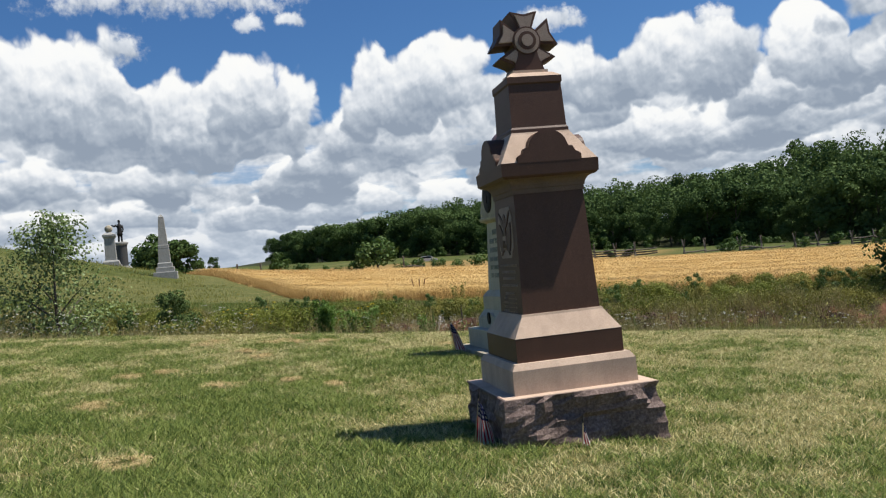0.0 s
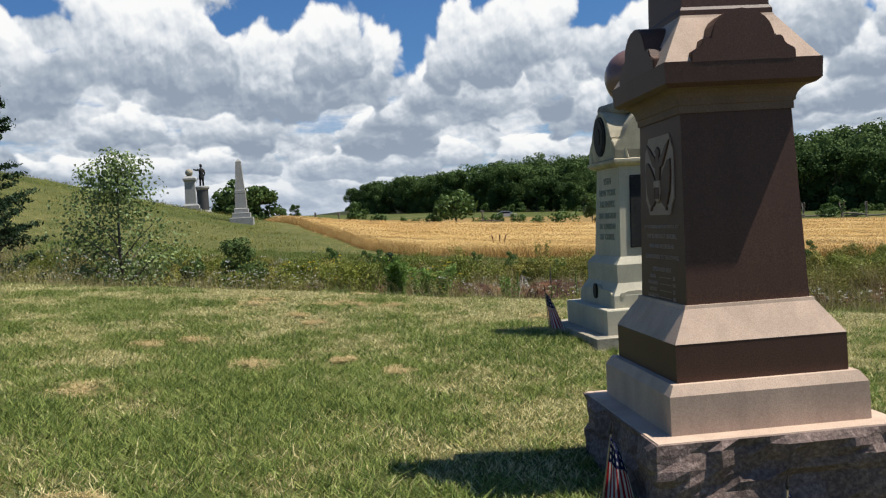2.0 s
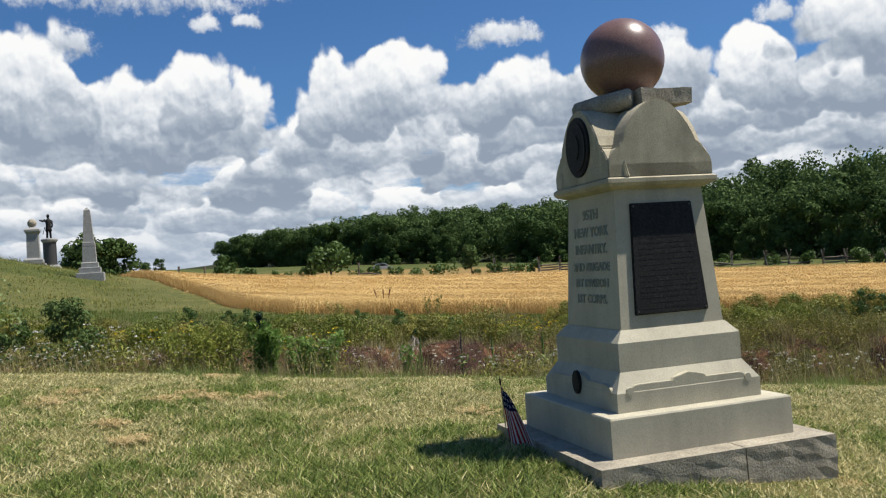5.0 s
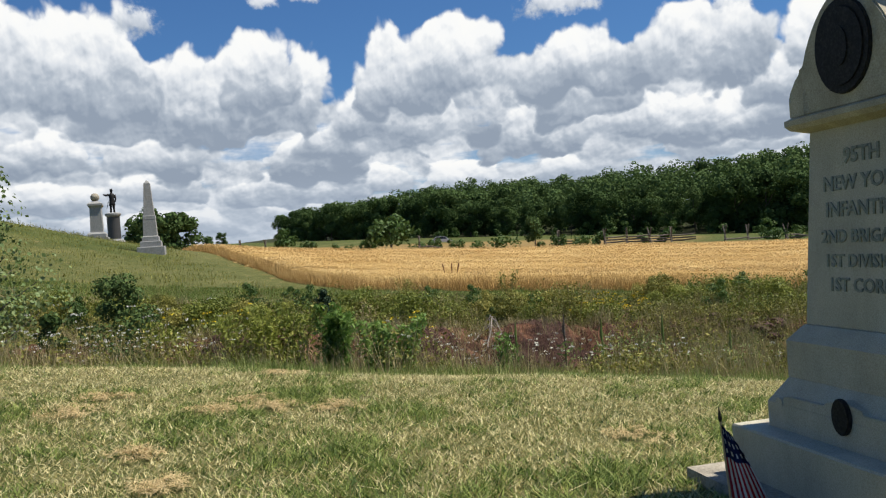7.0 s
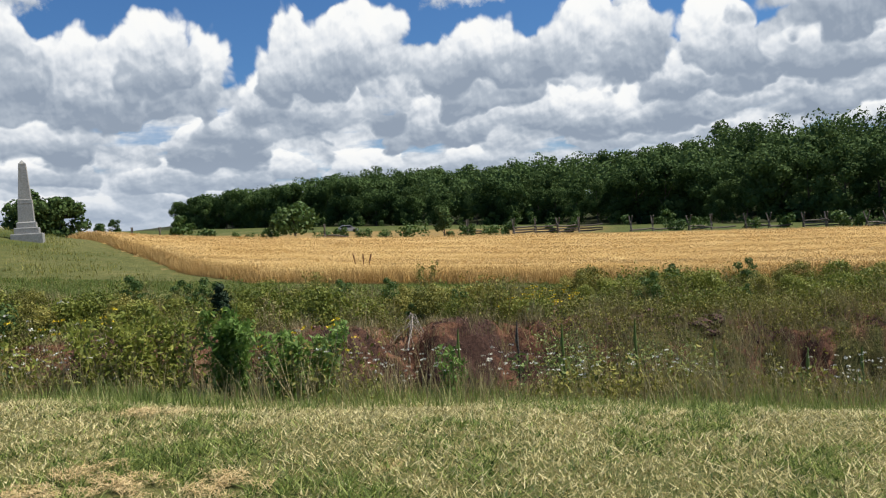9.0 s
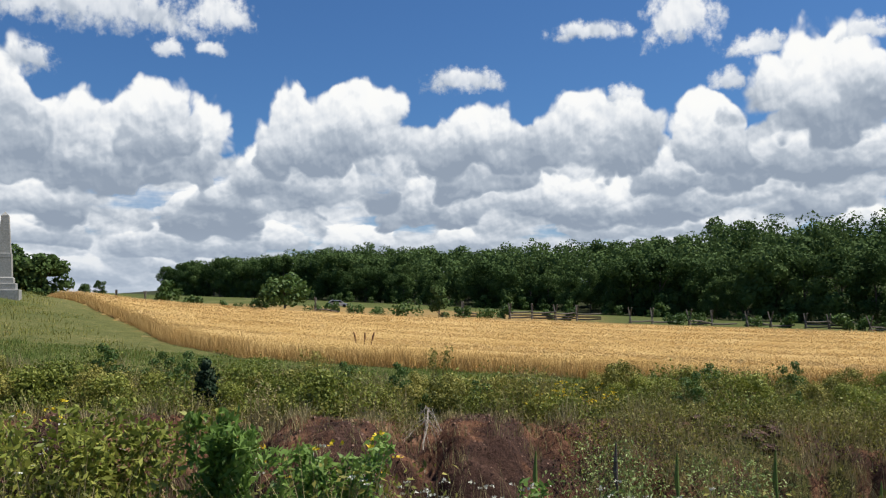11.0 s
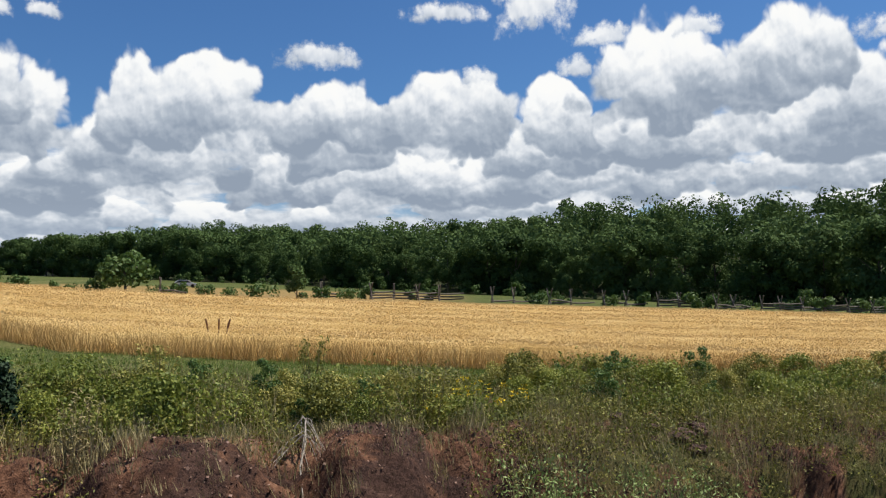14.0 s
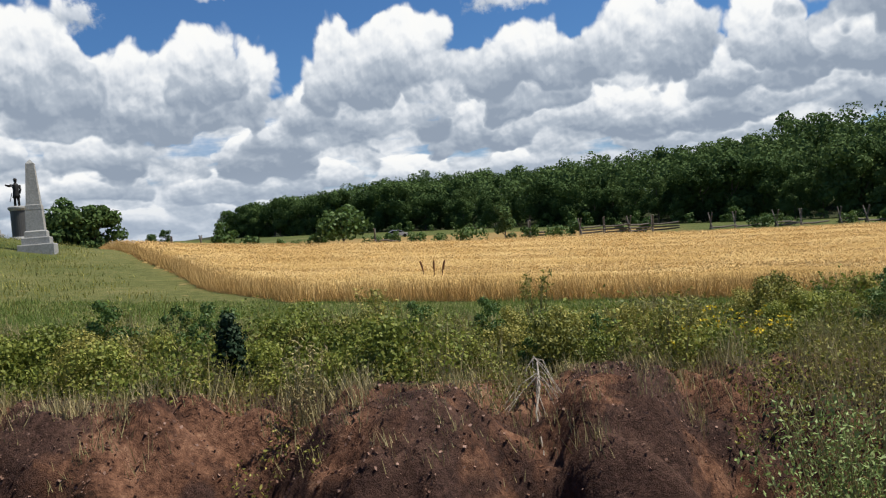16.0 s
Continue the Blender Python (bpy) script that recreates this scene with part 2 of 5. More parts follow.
def leafy(name, a, b_, c, rough=0.55, trans=0.25, big=0.6, speck=0.5, spec=0.2):
    m, nt, b = material(name, rough, 0.0, spec)
    geo = nt.nodes.new("ShaderNodeNewGeometry")
    r = geo.outputs["Random Per Island"]
    n = noise_of(nt, geo.outputs["Position"], big, 3.0)
    oi = nt.nodes.new("ShaderNodeObjectInfo").outputs["Random"]
    f = calc(nt, "ADD", calc(nt, "ADD", calc(nt, "MULTIPLY", r, speck), calc(nt, "MULTIPLY", n, 1.0 - speck)), calc(nt, "MULTIPLY", calc(nt, "SUBTRACT", oi, 0.5), 0.3))
    col = ramp(nt, f, [(0.2, a), (0.5, b_), (0.8, c)])
    link(nt, col, b.inputs["Base Color"])
    tr = nt.nodes.new("ShaderNodeBsdfTranslucent")
    link(nt, col, tr.inputs[0])
    mx = nt.nodes.new("ShaderNodeMixShader")
    mx.inputs[0].default_value = trans
    link(nt, b.outputs[0], mx.inputs[1])
    link(nt, tr.outputs[0], mx.inputs[2])
    link(nt, mx.outputs[0], nt.nodes["Material Output"].inputs[0])
    return m


M_WOOD_LEAF = leafy("woodland_leaves", (0.030, 0.056, 0.017), (0.060, 0.100, 0.030), (0.104, 0.156, 0.052), 0.75, 0.22, 0.09, 0.2, 0.06)
M_LIGHT_LEAF = leafy("bright_leaves", (0.045, 0.085, 0.02), (0.075, 0.13, 0.03), (0.12, 0.18, 0.05), 0.55, 0.25, 0.3)
M_TREE_LEAF = leafy("silvery_tree_leaves", (0.08, 0.13, 0.035), (0.15, 0.21, 0.07), (0.28, 0.34, 0.15), 0.5, 0.25, 0.5)
M_WEED = leafy("bank_weeds", (0.088, 0.100, 0.020), (0.22, 0.215, 0.045), (0.40, 0.35, 0.095), 0.6, 0.25, 0.35)
M_WEED_DRY = leafy("dry_weeds", (0.16, 0.135, 0.06), (0.31, 0.26, 0.12), (0.48, 0.40, 0.21), 0.7, 0.2, 0.4)
M_BUSH = leafy("fresh_bush_leaves", (0.10, 0.18, 0.035), (0.17, 0.275, 0.06), (0.27, 0.38, 0.11), 0.5, 0.42, 0.9)
M_VINE = leafy("yellow_green_vines", (0.10, 0.13, 0.022), (0.20, 0.23, 0.042), (0.34, 0.345, 0.075), 0.55, 0.3, 0.6)
M_CEDAR = leafy("dark_cedar", (0.012, 0.028, 0.012), (0.022, 0.045, 0.018), (0.035, 0.065, 0.025), 0.7, 0.05, 1.0)
M_SAGE = leafy("sage_green_herb", (0.11, 0.165, 0.042), (0.19, 0.26, 0.072), (0.30, 0.37, 0.14), 0.6, 0.2, 0.8)
M_BLADE = leafy("mown_grass_blades", (0.030, 0.062, 0.011), (0.125, 0.180, 0.036), (0.35, 0.40, 0.11), 0.6, 0.3, 1.1, 0.72)
M_DRYBLADE = leafy("bleached_grass_blades", (0.18, 0.155, 0.055), (0.42, 0.36, 0.145), (0.76, 0.67, 0.36), 0.7, 0.3, 1.3, 0.72)
M_TUFT = leafy("lawn_tufts", (0.10, 0.16, 0.03), (0.22, 0.28, 0.07), (0.44, 0.45, 0.18), 0.55, 0.35, 0.9)
M_STRAW = leafy("cut_straw", (0.42, 0.31, 0.14), (0.58, 0.44, 0.22), (0.74, 0.58, 0.33), 0.8, 0.1, 1.0)
M_WHEAT = leafy("ripe_wheat", (0.36, 0.215, 0.07), (0.51, 0.335, 0.125), (0.64, 0.46, 0.20), 0.65, 0.15, 0.12, 0.35)
M_EAR = leafy("wheat_ears", (0.43, 0.265, 0.092), (0.58, 0.39, 0.158), (0.73, 0.54, 0.265), 0.65, 0.15, 0.22, 0.28)
M_WFLOWER = leafy("white_flowers", (0.45, 0.44, 0.36), (0.6, 0.59, 0.5), (0.72, 0.71, 0.62), 0.7, 0.2)
M_YFLOWER = leafy("yellow_flowers", (0.55, 0.38, 0.02), (0.68, 0.50, 0.03), (0.75, 0.6, 0.06), 0.7, 0.2)
M_BARK = stone("grey_bark", (0.06, 0.05, 0.04), (0.12, 0.10, 0.08), (0.20, 0.17, 0.14), 0.9, 20, 0.8, 0.03, 0.4)
M_DEADW = stone("bleached_dead_wood", (0.24, 0.20, 0.16), (0.36, 0.31, 0.25), (0.48, 0.43, 0.36), 0.9, 30, 0.6, 0.01, 0.3)
M_RAIL = stone("weathered_rail_wood", (0.09, 0.075, 0.06), (0.16, 0.135, 0.11), (0.25, 0.22, 0.18), 0.9, 12, 0.6, 0.02, 0.4)
M_CLOD = leafy("shale_chips", (0.08, 0.042, 0.030), (0.15, 0.085, 0.06), (0.27, 0.17, 0.13), 0.95, 0.0, 2.0)
M_REDROCK = stone("red_shale", (0.04, 0.022, 0.018), (0.10, 0.052, 0.042), (0.18, 0.10, 0.08), 0.9, 14, 0.9, 0.05, 0.5)


# ---- ground shape ----
def sstep(v):
    v = np.clip(v, 0.0, 1.0)
    return v * v * (3 - 2 * v)


def lumps(x, y, s, seed=0.0):
    """Cheap smooth noise of about unit range, from crossed waves."""
    a = np.sin(x / s * 1.9 + seed + 1.3 * np.sin(y / s * 1.1 + seed * 2.1)) * np.cos(y / s * 1.7 - seed + 1.1 * np.sin(x / s * 0.9 + 2.0))
    b = np.sin((x + 0.6 * y) / s * 3.7 + seed * 3.0) * np.sin((y - 0.5 * x) / s * 4.3 + 1.7 + seed)
    return 0.65 * a + 0.35 * b


EDGE_X = np.array([-125.0, -60, 0, 45, 80, 105, 130, 170, 400])
EDGE_Y = np.array([430.0, 345, 285, 225, 180, 140, 105, 60, -100])


def behind_edge(x, y):
    """Metres behind the front of the woods, roughly."""
    return (y - np.interp(x, EDGE_X, EDGE_Y, left=430.0, right=-100.0)) * 0.72


SKY_AZ = np.array([-17.5, -16.4, -13.6, -8.8, -3.0, 3.3, 9.7, 16.7, 19.3, 22.3, 27.6, 33.0, 43.0, 49.0, 70.0])
SKY_EL = np.array([0.0, 3.2, 3.6, 4.1, 4.7, 4.4, 4.7, 5.0, 5.4, 6.1, 5.8, 5.9, 6.5, 6.5, 6.0])


def wood_top(x, y):
    """How high the tops of the woods stand, as a line of sight over the cut, with its distance."""
    r = np.hypot(x + 2.6, y - 17.0)
    el = np.interp(np.degrees(np.arctan2(x + 2.6, y - 17.0)), SKY_AZ, SKY_EL)
    return 2.0 + np.tan(np.radians(el)) * r


def near_edge(x):
    return 20.9 - 0.012 * np.maximum(x, 0) ** 2 + 0.35 * lumps(x, x * 0.3, 3.0, 2.0)


def knolls(x):
    """Three rounded knolls of bare shale that bulge out of the bank, 0 to 1."""
    x = np.asarray(x, float)
    return np.exp(-((x + 8.5) / 1.6) ** 4) + np.exp(-((x + 4.1) / 1.3) ** 4) + 0.85 * np.exp(-((x + 0.8) / 0.95) ** 4)


def trail(x, y):
    """A worn track running up the bank, 0 to 1."""
    return np.exp(-((x - 1.75 - 0.14 * (y - 33.0) - 0.12 * np.sin(y * 1.7)) / 0.22) ** 2) * sstep((y - 32.2) / 0.8) * sstep((38.6 - y) / 1.0)


def bank_y(x):
    """Where the bare face of the far bank begins."""
    return 33.3 + 0.33 * np.clip(x + 2.0, 0, 9) + 0.25 * lumps(x, x * 0.2, 2.2, 0.7) - 1.0 * knolls(x)


def height(x, y):
    x, y = np.asarray(x, float), np.asarray(y, float)
    xl = np.clip(x, -25, 20)
    lawn = 0.25 - 0.075 * xl + 0.02 * lumps(x, y, 2.5) + 0.05 * lumps(x, y, 9.0, 1.0) - 0.012 * np.clip(y - 18, 0, 5)
    lawn = lawn + 0.10 * np.exp(-((x - 0.2) ** 2 + (y - 14.0) ** 2) / 2.6)
    lawn = lawn - 0.35 * sstep((y - near_edge(x) + 2.4) / 3.0)
    xf = np.clip(x, -160, 160)
    far = -0.28 + 1.05 * np.clip((y - 39) / 76, -0.3, 1) + 2.6 * sstep((y - 115) / 260) - 0.045 * xf
    far = far + 0.05 * lumps(x, y, 7.0, 3.0) + 0.12 * lumps(x, y, 40.0, 3.0)
    far = far + 7.0 * np.exp(-((x + 55) / 24) ** 2 - ((y - 58) / 30) ** 2)
    d = behind_edge(x, y)
    hill = np.clip(wood_top(x, y - 1.5 * np.clip(d - 90, 0, 400)) - 18.5 - far, 0, 40)
    far = far + hill * sstep((d - 6) / 90) * (y > 40)
    # the cut
    yn, yb = near_edge(x), bank_y(x)
    floor = -3.1 + 0.12 * lumps(x, y, 3.0, 5.0)
    near = lawn + (floor - lawn) * sstep((y - yn - 0.4) / 6.0)
    crest = yb + 4.0
    slope = sstep((y - yb) / 4.2)
    upper = -0.80 - 0.03 * np.clip(x, -20, 20) + 0.30 * knolls(x)
    bank = upper + (far - upper) * slope - 0.16 * trail(x, y)
    d_ = yb - y
    soft_ = sstep((x - 1.6) / 2.0)
    q_ = np.clip((d_ + 0.25 * lumps(x, y, 0.8, 5.0)) / (2.1 + 0.5 * soft_), 0, 1)
    fall = 2.25 * (1 - np.sqrt(1 - 0.985 * q_ ** 2)) * (1 - 0.25 * soft_)
    strata = np.abs(np.sin(2.6 * (y + 0.45 * x) + 1.6 * lumps(x, y, 1.3, 8.0)))
    ledges = 0.22 * lumps(x, y * 1.3, 0.9, 4.0) - 0.30 * (1 - strata) ** 3 + 0.16 * lumps(x, y * 1.5, 0.40, 7.0) + 0.05 * lumps(x, y, 0.17, 3.0)
    bank = bank - fall + ledges * sstep((yb + 0.5 - y) / 0.9) * sstep((y - yb + 3.2) / 0.8) * (1 - 0.6 * soft_)
    out = np.where(y < yn - 2.4, lawn, np.where(y < 28.5, np.minimum(near, lawn), np.where(y < crest + 0.4, np.where(y < yb - 2.6, floor, bank), far)))
    return out


def wheat_in(x, y):
    """Metres inside the wheat field's border."""
    left = np.interp(y, [40, 44.3, 48, 56, 65, 90, 100, 116], [-5, -8.6, -12, -16, -21.2, -34, -39.4, -47])
    front = np.interp(x, [-9, -4, 3, 14, 40], [44.0, 43.0, 41.4, 40.2, 38.5])
    return np.minimum(np.minimum(x - left, (y - front) * 1.0), 86 + 0.4 * np.maximum(-x - 5, 0) - y) + 0.18 * lumps(x, y, 1.1, 2.0)


def ground_z(x, y):
    return float(height(np.array([x]), np.array([y]))[0])


def np_mesh(name, co, corners, mats, smooth=False):
    """A mesh from an array of points, every `corners` of which make one face."""
    me = bpy.data.meshes.new(name)
    n = len(co)
    f = n // corners
    me.vertices.add(n)
    me.vertices.foreach_set("co", np.ascontiguousarray(co, dtype=np.float32).ravel())
    me.loops.add(n)
    me.loops.foreach_set("vertex_index", np.arange(n, dtype=np.int32))
    me.polygons.add(f)
    me.polygons.foreach_set("loop_start", np.arange(0, n, corners, dtype=np.int32))
    me.materials.append(mats) if not isinstance(mats, (list, tuple)) else [me.materials.append(m) for m in mats]
    me.update(calc_edges=True)
    return me


def steps(stops):
    out = []
    for a, b, s in stops:
        out.extend(np.arange(a, b - 1e-6, s).tolist())
    return np.array(out + [stops[-1][1]])


gx = steps([(-3000, -1000, 500), (-1000, -300, 100), (-300, -100, 20), (-100, -30, 4), (-30, -14, 0.6), (-14, 14, 0.16), (14, 34, 0.6), (34, 100, 4), (100, 300, 20), (300, 1000, 100), (1000, 3000, 500)])
gy = steps([(-3000, -300, 450), (-300, -40, 40), (-40, -2, 4), (-2, 19, 0.4), (19, 29, 0.3), (29, 36, 0.1), (36, 38, 0.2), (38, 48, 0.5), (48, 120, 2), (120, 480, 12), (480, 1000, 80), (1000, 3000, 500)])
X, Y = np.meshgrid(gx, gy)
Z = height(X, Y)
nx, ny = len(gx), len(gy)
me = bpy.data.meshes.new("ground")
idx = np.arange(nx * ny).reshape(ny, nx)
quads = np.stack([idx[:-1, :-1], idx[:-1, 1:], idx[1:, 1:], idx[1:, :-1]], -1).reshape(-1, 4)
me.vertices.add(nx * ny)
me.vertices.foreach_set("co", np.stack([X, Y, Z], -1).astype(np.float32).ravel())
me.loops.add(len(quads) * 4)
me.loops.foreach_set("vertex_index", quads.astype(np.int32).ravel())
me.polygons.add(len(quads))
me.polygons.foreach_set("loop_start", np.arange(0, len(quads) * 4, 4, dtype=np.int32))
me.update(calc_edges=True)
me.polygons.foreach_set("use_smooth", np.ones(len(quads), dtype=bool))

# zones on the sheet: red soil (r), field soil (g), woodland floor (b)
yb_ = bank_y(X)
soil = (1 - 0.65 * sstep((X - 1.8) / 2.5) * sstep((0.2 + lumps(X, Y, 0.9, 6.0)) / 0.3)) * sstep((Y - near_edge(X) - 1.5) / 2.0) * sstep((yb_ + 0.9 + 0.7 * lumps(X, Y, 0.8, 9.0) - Y) / 0.5)
soil = np.maximum(soil, 0.75 * trail(X, Y))
in_wheat = sstep(wheat_in(X, Y) / 1.0)
stubble = sstep((Y - 88) / 3) * sstep((200 - Y) / 20) * sstep((X + 45) / 6) * np.maximum(sstep((24 + 0.25 * (Y - 117) - X) / 8), sstep((113 - Y) / 3))
in_wheat = np.maximum(in_wheat, 0.7 * stubble)
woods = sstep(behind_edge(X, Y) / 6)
on_lawn = sstep((33 - Y) / 1.0)
wl_ = np.interp(Y, [40, 44.3, 48, 56, 65, 90, 100, 116], [-5, -8.6, -12, -16, -21.2, -34, -39.4, -47])
verge = 0.45 * sstep((Y - yb_ - 3.8) / 0.8) * (Y < 60)
strip = 0.85 * sstep((wl_ + 0.5 - X) / 1.0) * sstep((X - wl_ + 4.5 + 1.5 * lumps(X, Y, 3.0)) / 2.0) * sstep((Y - 43) / 3)
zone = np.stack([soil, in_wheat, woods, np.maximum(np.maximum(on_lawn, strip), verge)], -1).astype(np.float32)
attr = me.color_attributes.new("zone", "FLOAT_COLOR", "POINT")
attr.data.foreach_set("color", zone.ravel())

m, nt, b = material("turf_and_soil", 0.95, 0.0, 0.1)
vc = nt.nodes.new("ShaderNodeVertexColor")
vc.layer_name = "zone"
zs = nt.nodes.new("ShaderNodeSeparateColor")
link(nt, vc.outputs[0], zs.inputs[0])
pos = where(nt)
fine = noise_of(nt, pos, 38.0, 4.0, 0.7)
mid_ = noise_of(nt, pos, 2.4, 5.0, 0.62)
broad = noise_of(nt, pos, 0.33, 4.0, 0.55)
turf = ramp(nt, calc(nt, "ADD", calc(nt, "MULTIPLY", fine, 0.45), calc(nt, "ADD", calc(nt, "MULTIPLY", mid_, 0.35), calc(nt, "MULTIPLY", broad, 0.2))),
            [(0.36, (0.040, 0.052, 0.014)), (0.47, (0.085, 0.095, 0.028)), (0.56, (0.15, 0.14, 0.052)), (0.66, (0.25, 0.20, 0.09))])
dry = ramp(nt, noise_of(nt, pos, 1.05, 3.0, 0.6, 0.4), [(0.66, 0.0), (0.72, 0.85)])
turf = mixcol(nt, dry, turf, (0.36, 0.26, 0.12))
red = ramp(nt, calc(nt, "ADD", calc(nt, "MULTIPLY", noise_of(nt, pos, 9.0, 6.0, 0.7), 0.6), calc(nt, "MULTIPLY", noise_of(nt, pos, 1.3, 3.0), 0.4)),
           [(0.34, (0.020, 0.012, 0.009)), (0.45, (0.080, 0.038, 0.023)), (0.54, (0.155, 0.076, 0.045)), (0.68, (0.28, 0.16, 0.098))])
sepx = nt.nodes.new("ShaderNodeSeparateXYZ")
link(nt, pos, sepx.inputs[0])
seam = 0.0
for sx_, sw_ in ((-9.1, 1.0), (-3.9, 0.7), (-0.6, 0.6)):
    t_ = calc(nt, "DIVIDE", calc(nt, "SUBTRACT", sepx.outputs[0], sx_), sw_)
    seam = calc(nt, "ADD", calc(nt, "MAXIMUM", calc(nt, "SUBTRACT", 1.0, calc(nt, "MULTIPLY", t_, t_)), 0.0), seam)
slate = ramp(nt, calc(nt, "MULTIPLY_ADD", seam, 0.09, noise_of(nt, pos, 0.62, 5.0, 0.6, 0.6)), [(0.47, 0.0), (0.56, 0.85)])
red = mixcol(nt, slate, red, ramp(nt, noise_of(nt, pos, 12.0, 5.0, 0.7), [(0.35, (0.014, 0.009, 0.008)), (0.7, (0.085, 0.048, 0.038))]))
rough_g = ramp(nt, calc(nt, "ADD", calc(nt, "MULTIPLY", noise_of(nt, pos, 5.0, 5.0, 0.75), 0.5), calc(nt, "ADD", calc(nt, "MULTIPLY", broad, 0.3), calc(nt, "MULTIPLY", noise_of(nt, pos, 0.12, 3.0), 0.2))),
               [(0.36, (0.030, 0.042, 0.010)), (0.48, (0.062, 0.078, 0.020)), (0.58, (0.11, 0.115, 0.034)), (0.70, (0.18, 0.155, 0.062))])
turf = mixcol(nt, ramp(nt, vc.outputs[1], [(0.0, 0.0), (0.4, 0.75), (1.0, 1.0)]), rough_g, turf)
col = mixcol(nt, zs.outputs[0], turf, red)
col = mixcol(nt, zs.outputs[1], col, (0.30, 0.19, 0.075))
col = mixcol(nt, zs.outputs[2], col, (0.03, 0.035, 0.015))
link(nt, col, b.inputs["Base Color"])
bump(nt, b, calc(nt, "ADD", fine, noise_of(nt, pos, 7.0, 5.0, 0.7)), 0.7, 0.05)
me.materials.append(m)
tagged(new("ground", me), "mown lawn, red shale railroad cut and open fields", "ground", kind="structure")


# ---- shaping helpers ----
def part(name, bm, mat, parent, label="", bevel=0.0, smooth=False):
    """Link a bmesh as one mesh object under a thing or a part."""
    if bevel:
        sharp = [e for e in bm.edges if len(e.link_faces) == 2 and e.calc_face_angle(0) > 0.35]
        bmesh.ops.bevel(bm, geom=sharp, offset=bevel, segments=2, affect="EDGES", clamp_overlap=True)
    me = bpy.data.meshes.new(name)
    bm.to_mesh(me)
    bm.free()
    if smooth:
        me.polygons.foreach_set("use_smooth", np.ones(len(me.polygons), dtype=bool))
    for mm in mat if isinstance(mat, (list, tuple)) else [mat]:
        me.materials.append(mm)
    ob = new(name, me)
    ob.parent = parent
    if label:
        ob["label"] = label
    return ob


def thing(name, x, y, z, yaw, label, category, group=""):
    ob = new(name)
    ob.empty_display_size = 0.2
    ob.matrix_world = pose(x, y, z, 0, 0, yaw)
    return tagged(ob, label, category, group)


def loft(levels, bm=None, n=4, turn=45.0):
    """A solid of stacked n-sided rings: (width, height) pairs from the foot up."""
    bm = bm or bmesh.new()
    rings = []
    k = 1 / math.cos(math.pi / n) / 2
    for w, z in levels:
        rings.append([bm.verts.new((w * k * math.cos(radians(turn) + 2 * math.pi * i / n), w * k * math.sin(radians(turn) + 2 * math.pi * i / n), z)) for i in range(n)])
    for a, b_ in zip(rings, rings[1:]):
        for i in range(n):
            bm.faces.new((a[i], a[(i + 1) % n], b_[(i + 1) % n], b_[i]))
    bm.faces.new(rings[0][::-1])
    bm.faces.new(rings[-1])
    return bm


def prism(outline, depth, m=Matrix(), bm=None):
    """An outline in the plane x, z pushed through from y = 0 to y = depth."""
    bm = bm or bmesh.new()
    a = [bm.verts.new(m @ Vector((x, 0, z))) for x, z in outline]
    b_ = [bm.verts.new(m @ Vector((x, depth, z))) for x, z in outline]
    n = len(outline)
    bm.faces.new(a)
    bm.faces.new(b_[::-1])
    for i in range(n):
        bm.faces.new((a[i], b_[i], b_[(i + 1) % n], a[(i + 1) % n]))
    bmesh.ops.recalc_face_normals(bm, faces=bm.faces)
    return bm


def block(x0, x1, y0, y1, z0, z1, bm=None):
    bm = bm or bmesh.new()
    bmesh.ops.create_cube(bm, size=1, matrix=Matrix.Translation(((x0 + x1) / 2, (y0 + y1) / 2, (z0 + z1) / 2)) @ Matrix.Diagonal((x1 - x0, y1 - y0, z1 - z0, 1)))
    return bm


def tube(points, radii, bm=None, n=6):
    """A limb along points."""
    bm = bm or bmesh.new()
    pts = [Vector(p) for p in points]
    rings = []
    for i, p in enumerate(pts):
        d = (pts[min(i + 1, len(pts) - 1)] - pts[max(i - 1, 0)]).normalized()
        s = d.cross(Vector((0.3, 0.9, 0.2))).normalized()
        t_ = d.cross(s)
        rings.append([bm.verts.new(p + radii[i] * (math.cos(2 * math.pi * k / n) * s + math.sin(2 * math.pi * k / n) * t_)) for k in range(n)])
    for a, b_ in zip(rings, rings[1:]):
        for k in range(n):
            bm.faces.new((a[k], a[(k + 1) % n], b_[(k + 1) % n], b_[k]))
    bm.faces.new(rings[0][::-1])
    bm.faces.new(rings[-1])
    return bm


def lettering(name, body, size, depth, mat, parent, m, label=""):
    cu = bpy.data.curves.new(name, "FONT")
    cu.body, cu.size, cu.extrude, cu.align_x, cu.resolution_u = body, size, depth, "CENTER", 2
    cu.offset = size * 0.022
    tmp = new("tmp", cu)
    me = bpy.data.meshes.new_from_object(tmp.evaluated_get(bpy.context.evaluated_depsgraph_get()))
    bpy.data.objects.remove(tmp)
    me.name = name
    me.materials.append(mat)
    ob = new(name, me)
    ob.parent, ob.matrix_basis = parent, m
    if label:
        ob["label"] = label
    return ob


def face_matrix(side, off, z, lean=0.0, across=0.0):
    """A plane on a monument's side, text upright. side: 'front' (-y) or 'side' (-x); lean: inward slope of the face, degrees."""
    c, s = math.cos(radians(lean)), math.sin(radians(lean))
    if side == "front":
        cols = ((1, 0, 0), (0, s, c), (0, -c, s))
        o = (across, -off, z)
    else:
        cols = ((0, -1, 0), (s, 0, c), (-c, 0, s))
        o = (-off, -across, z)
    m = Matrix.Identity(4)
    for j, v in enumerate(cols):
        for i in range(3):
            m[i][j] = v[i]
    for i in range(3):
        m[i][3] = o[i]
    return m


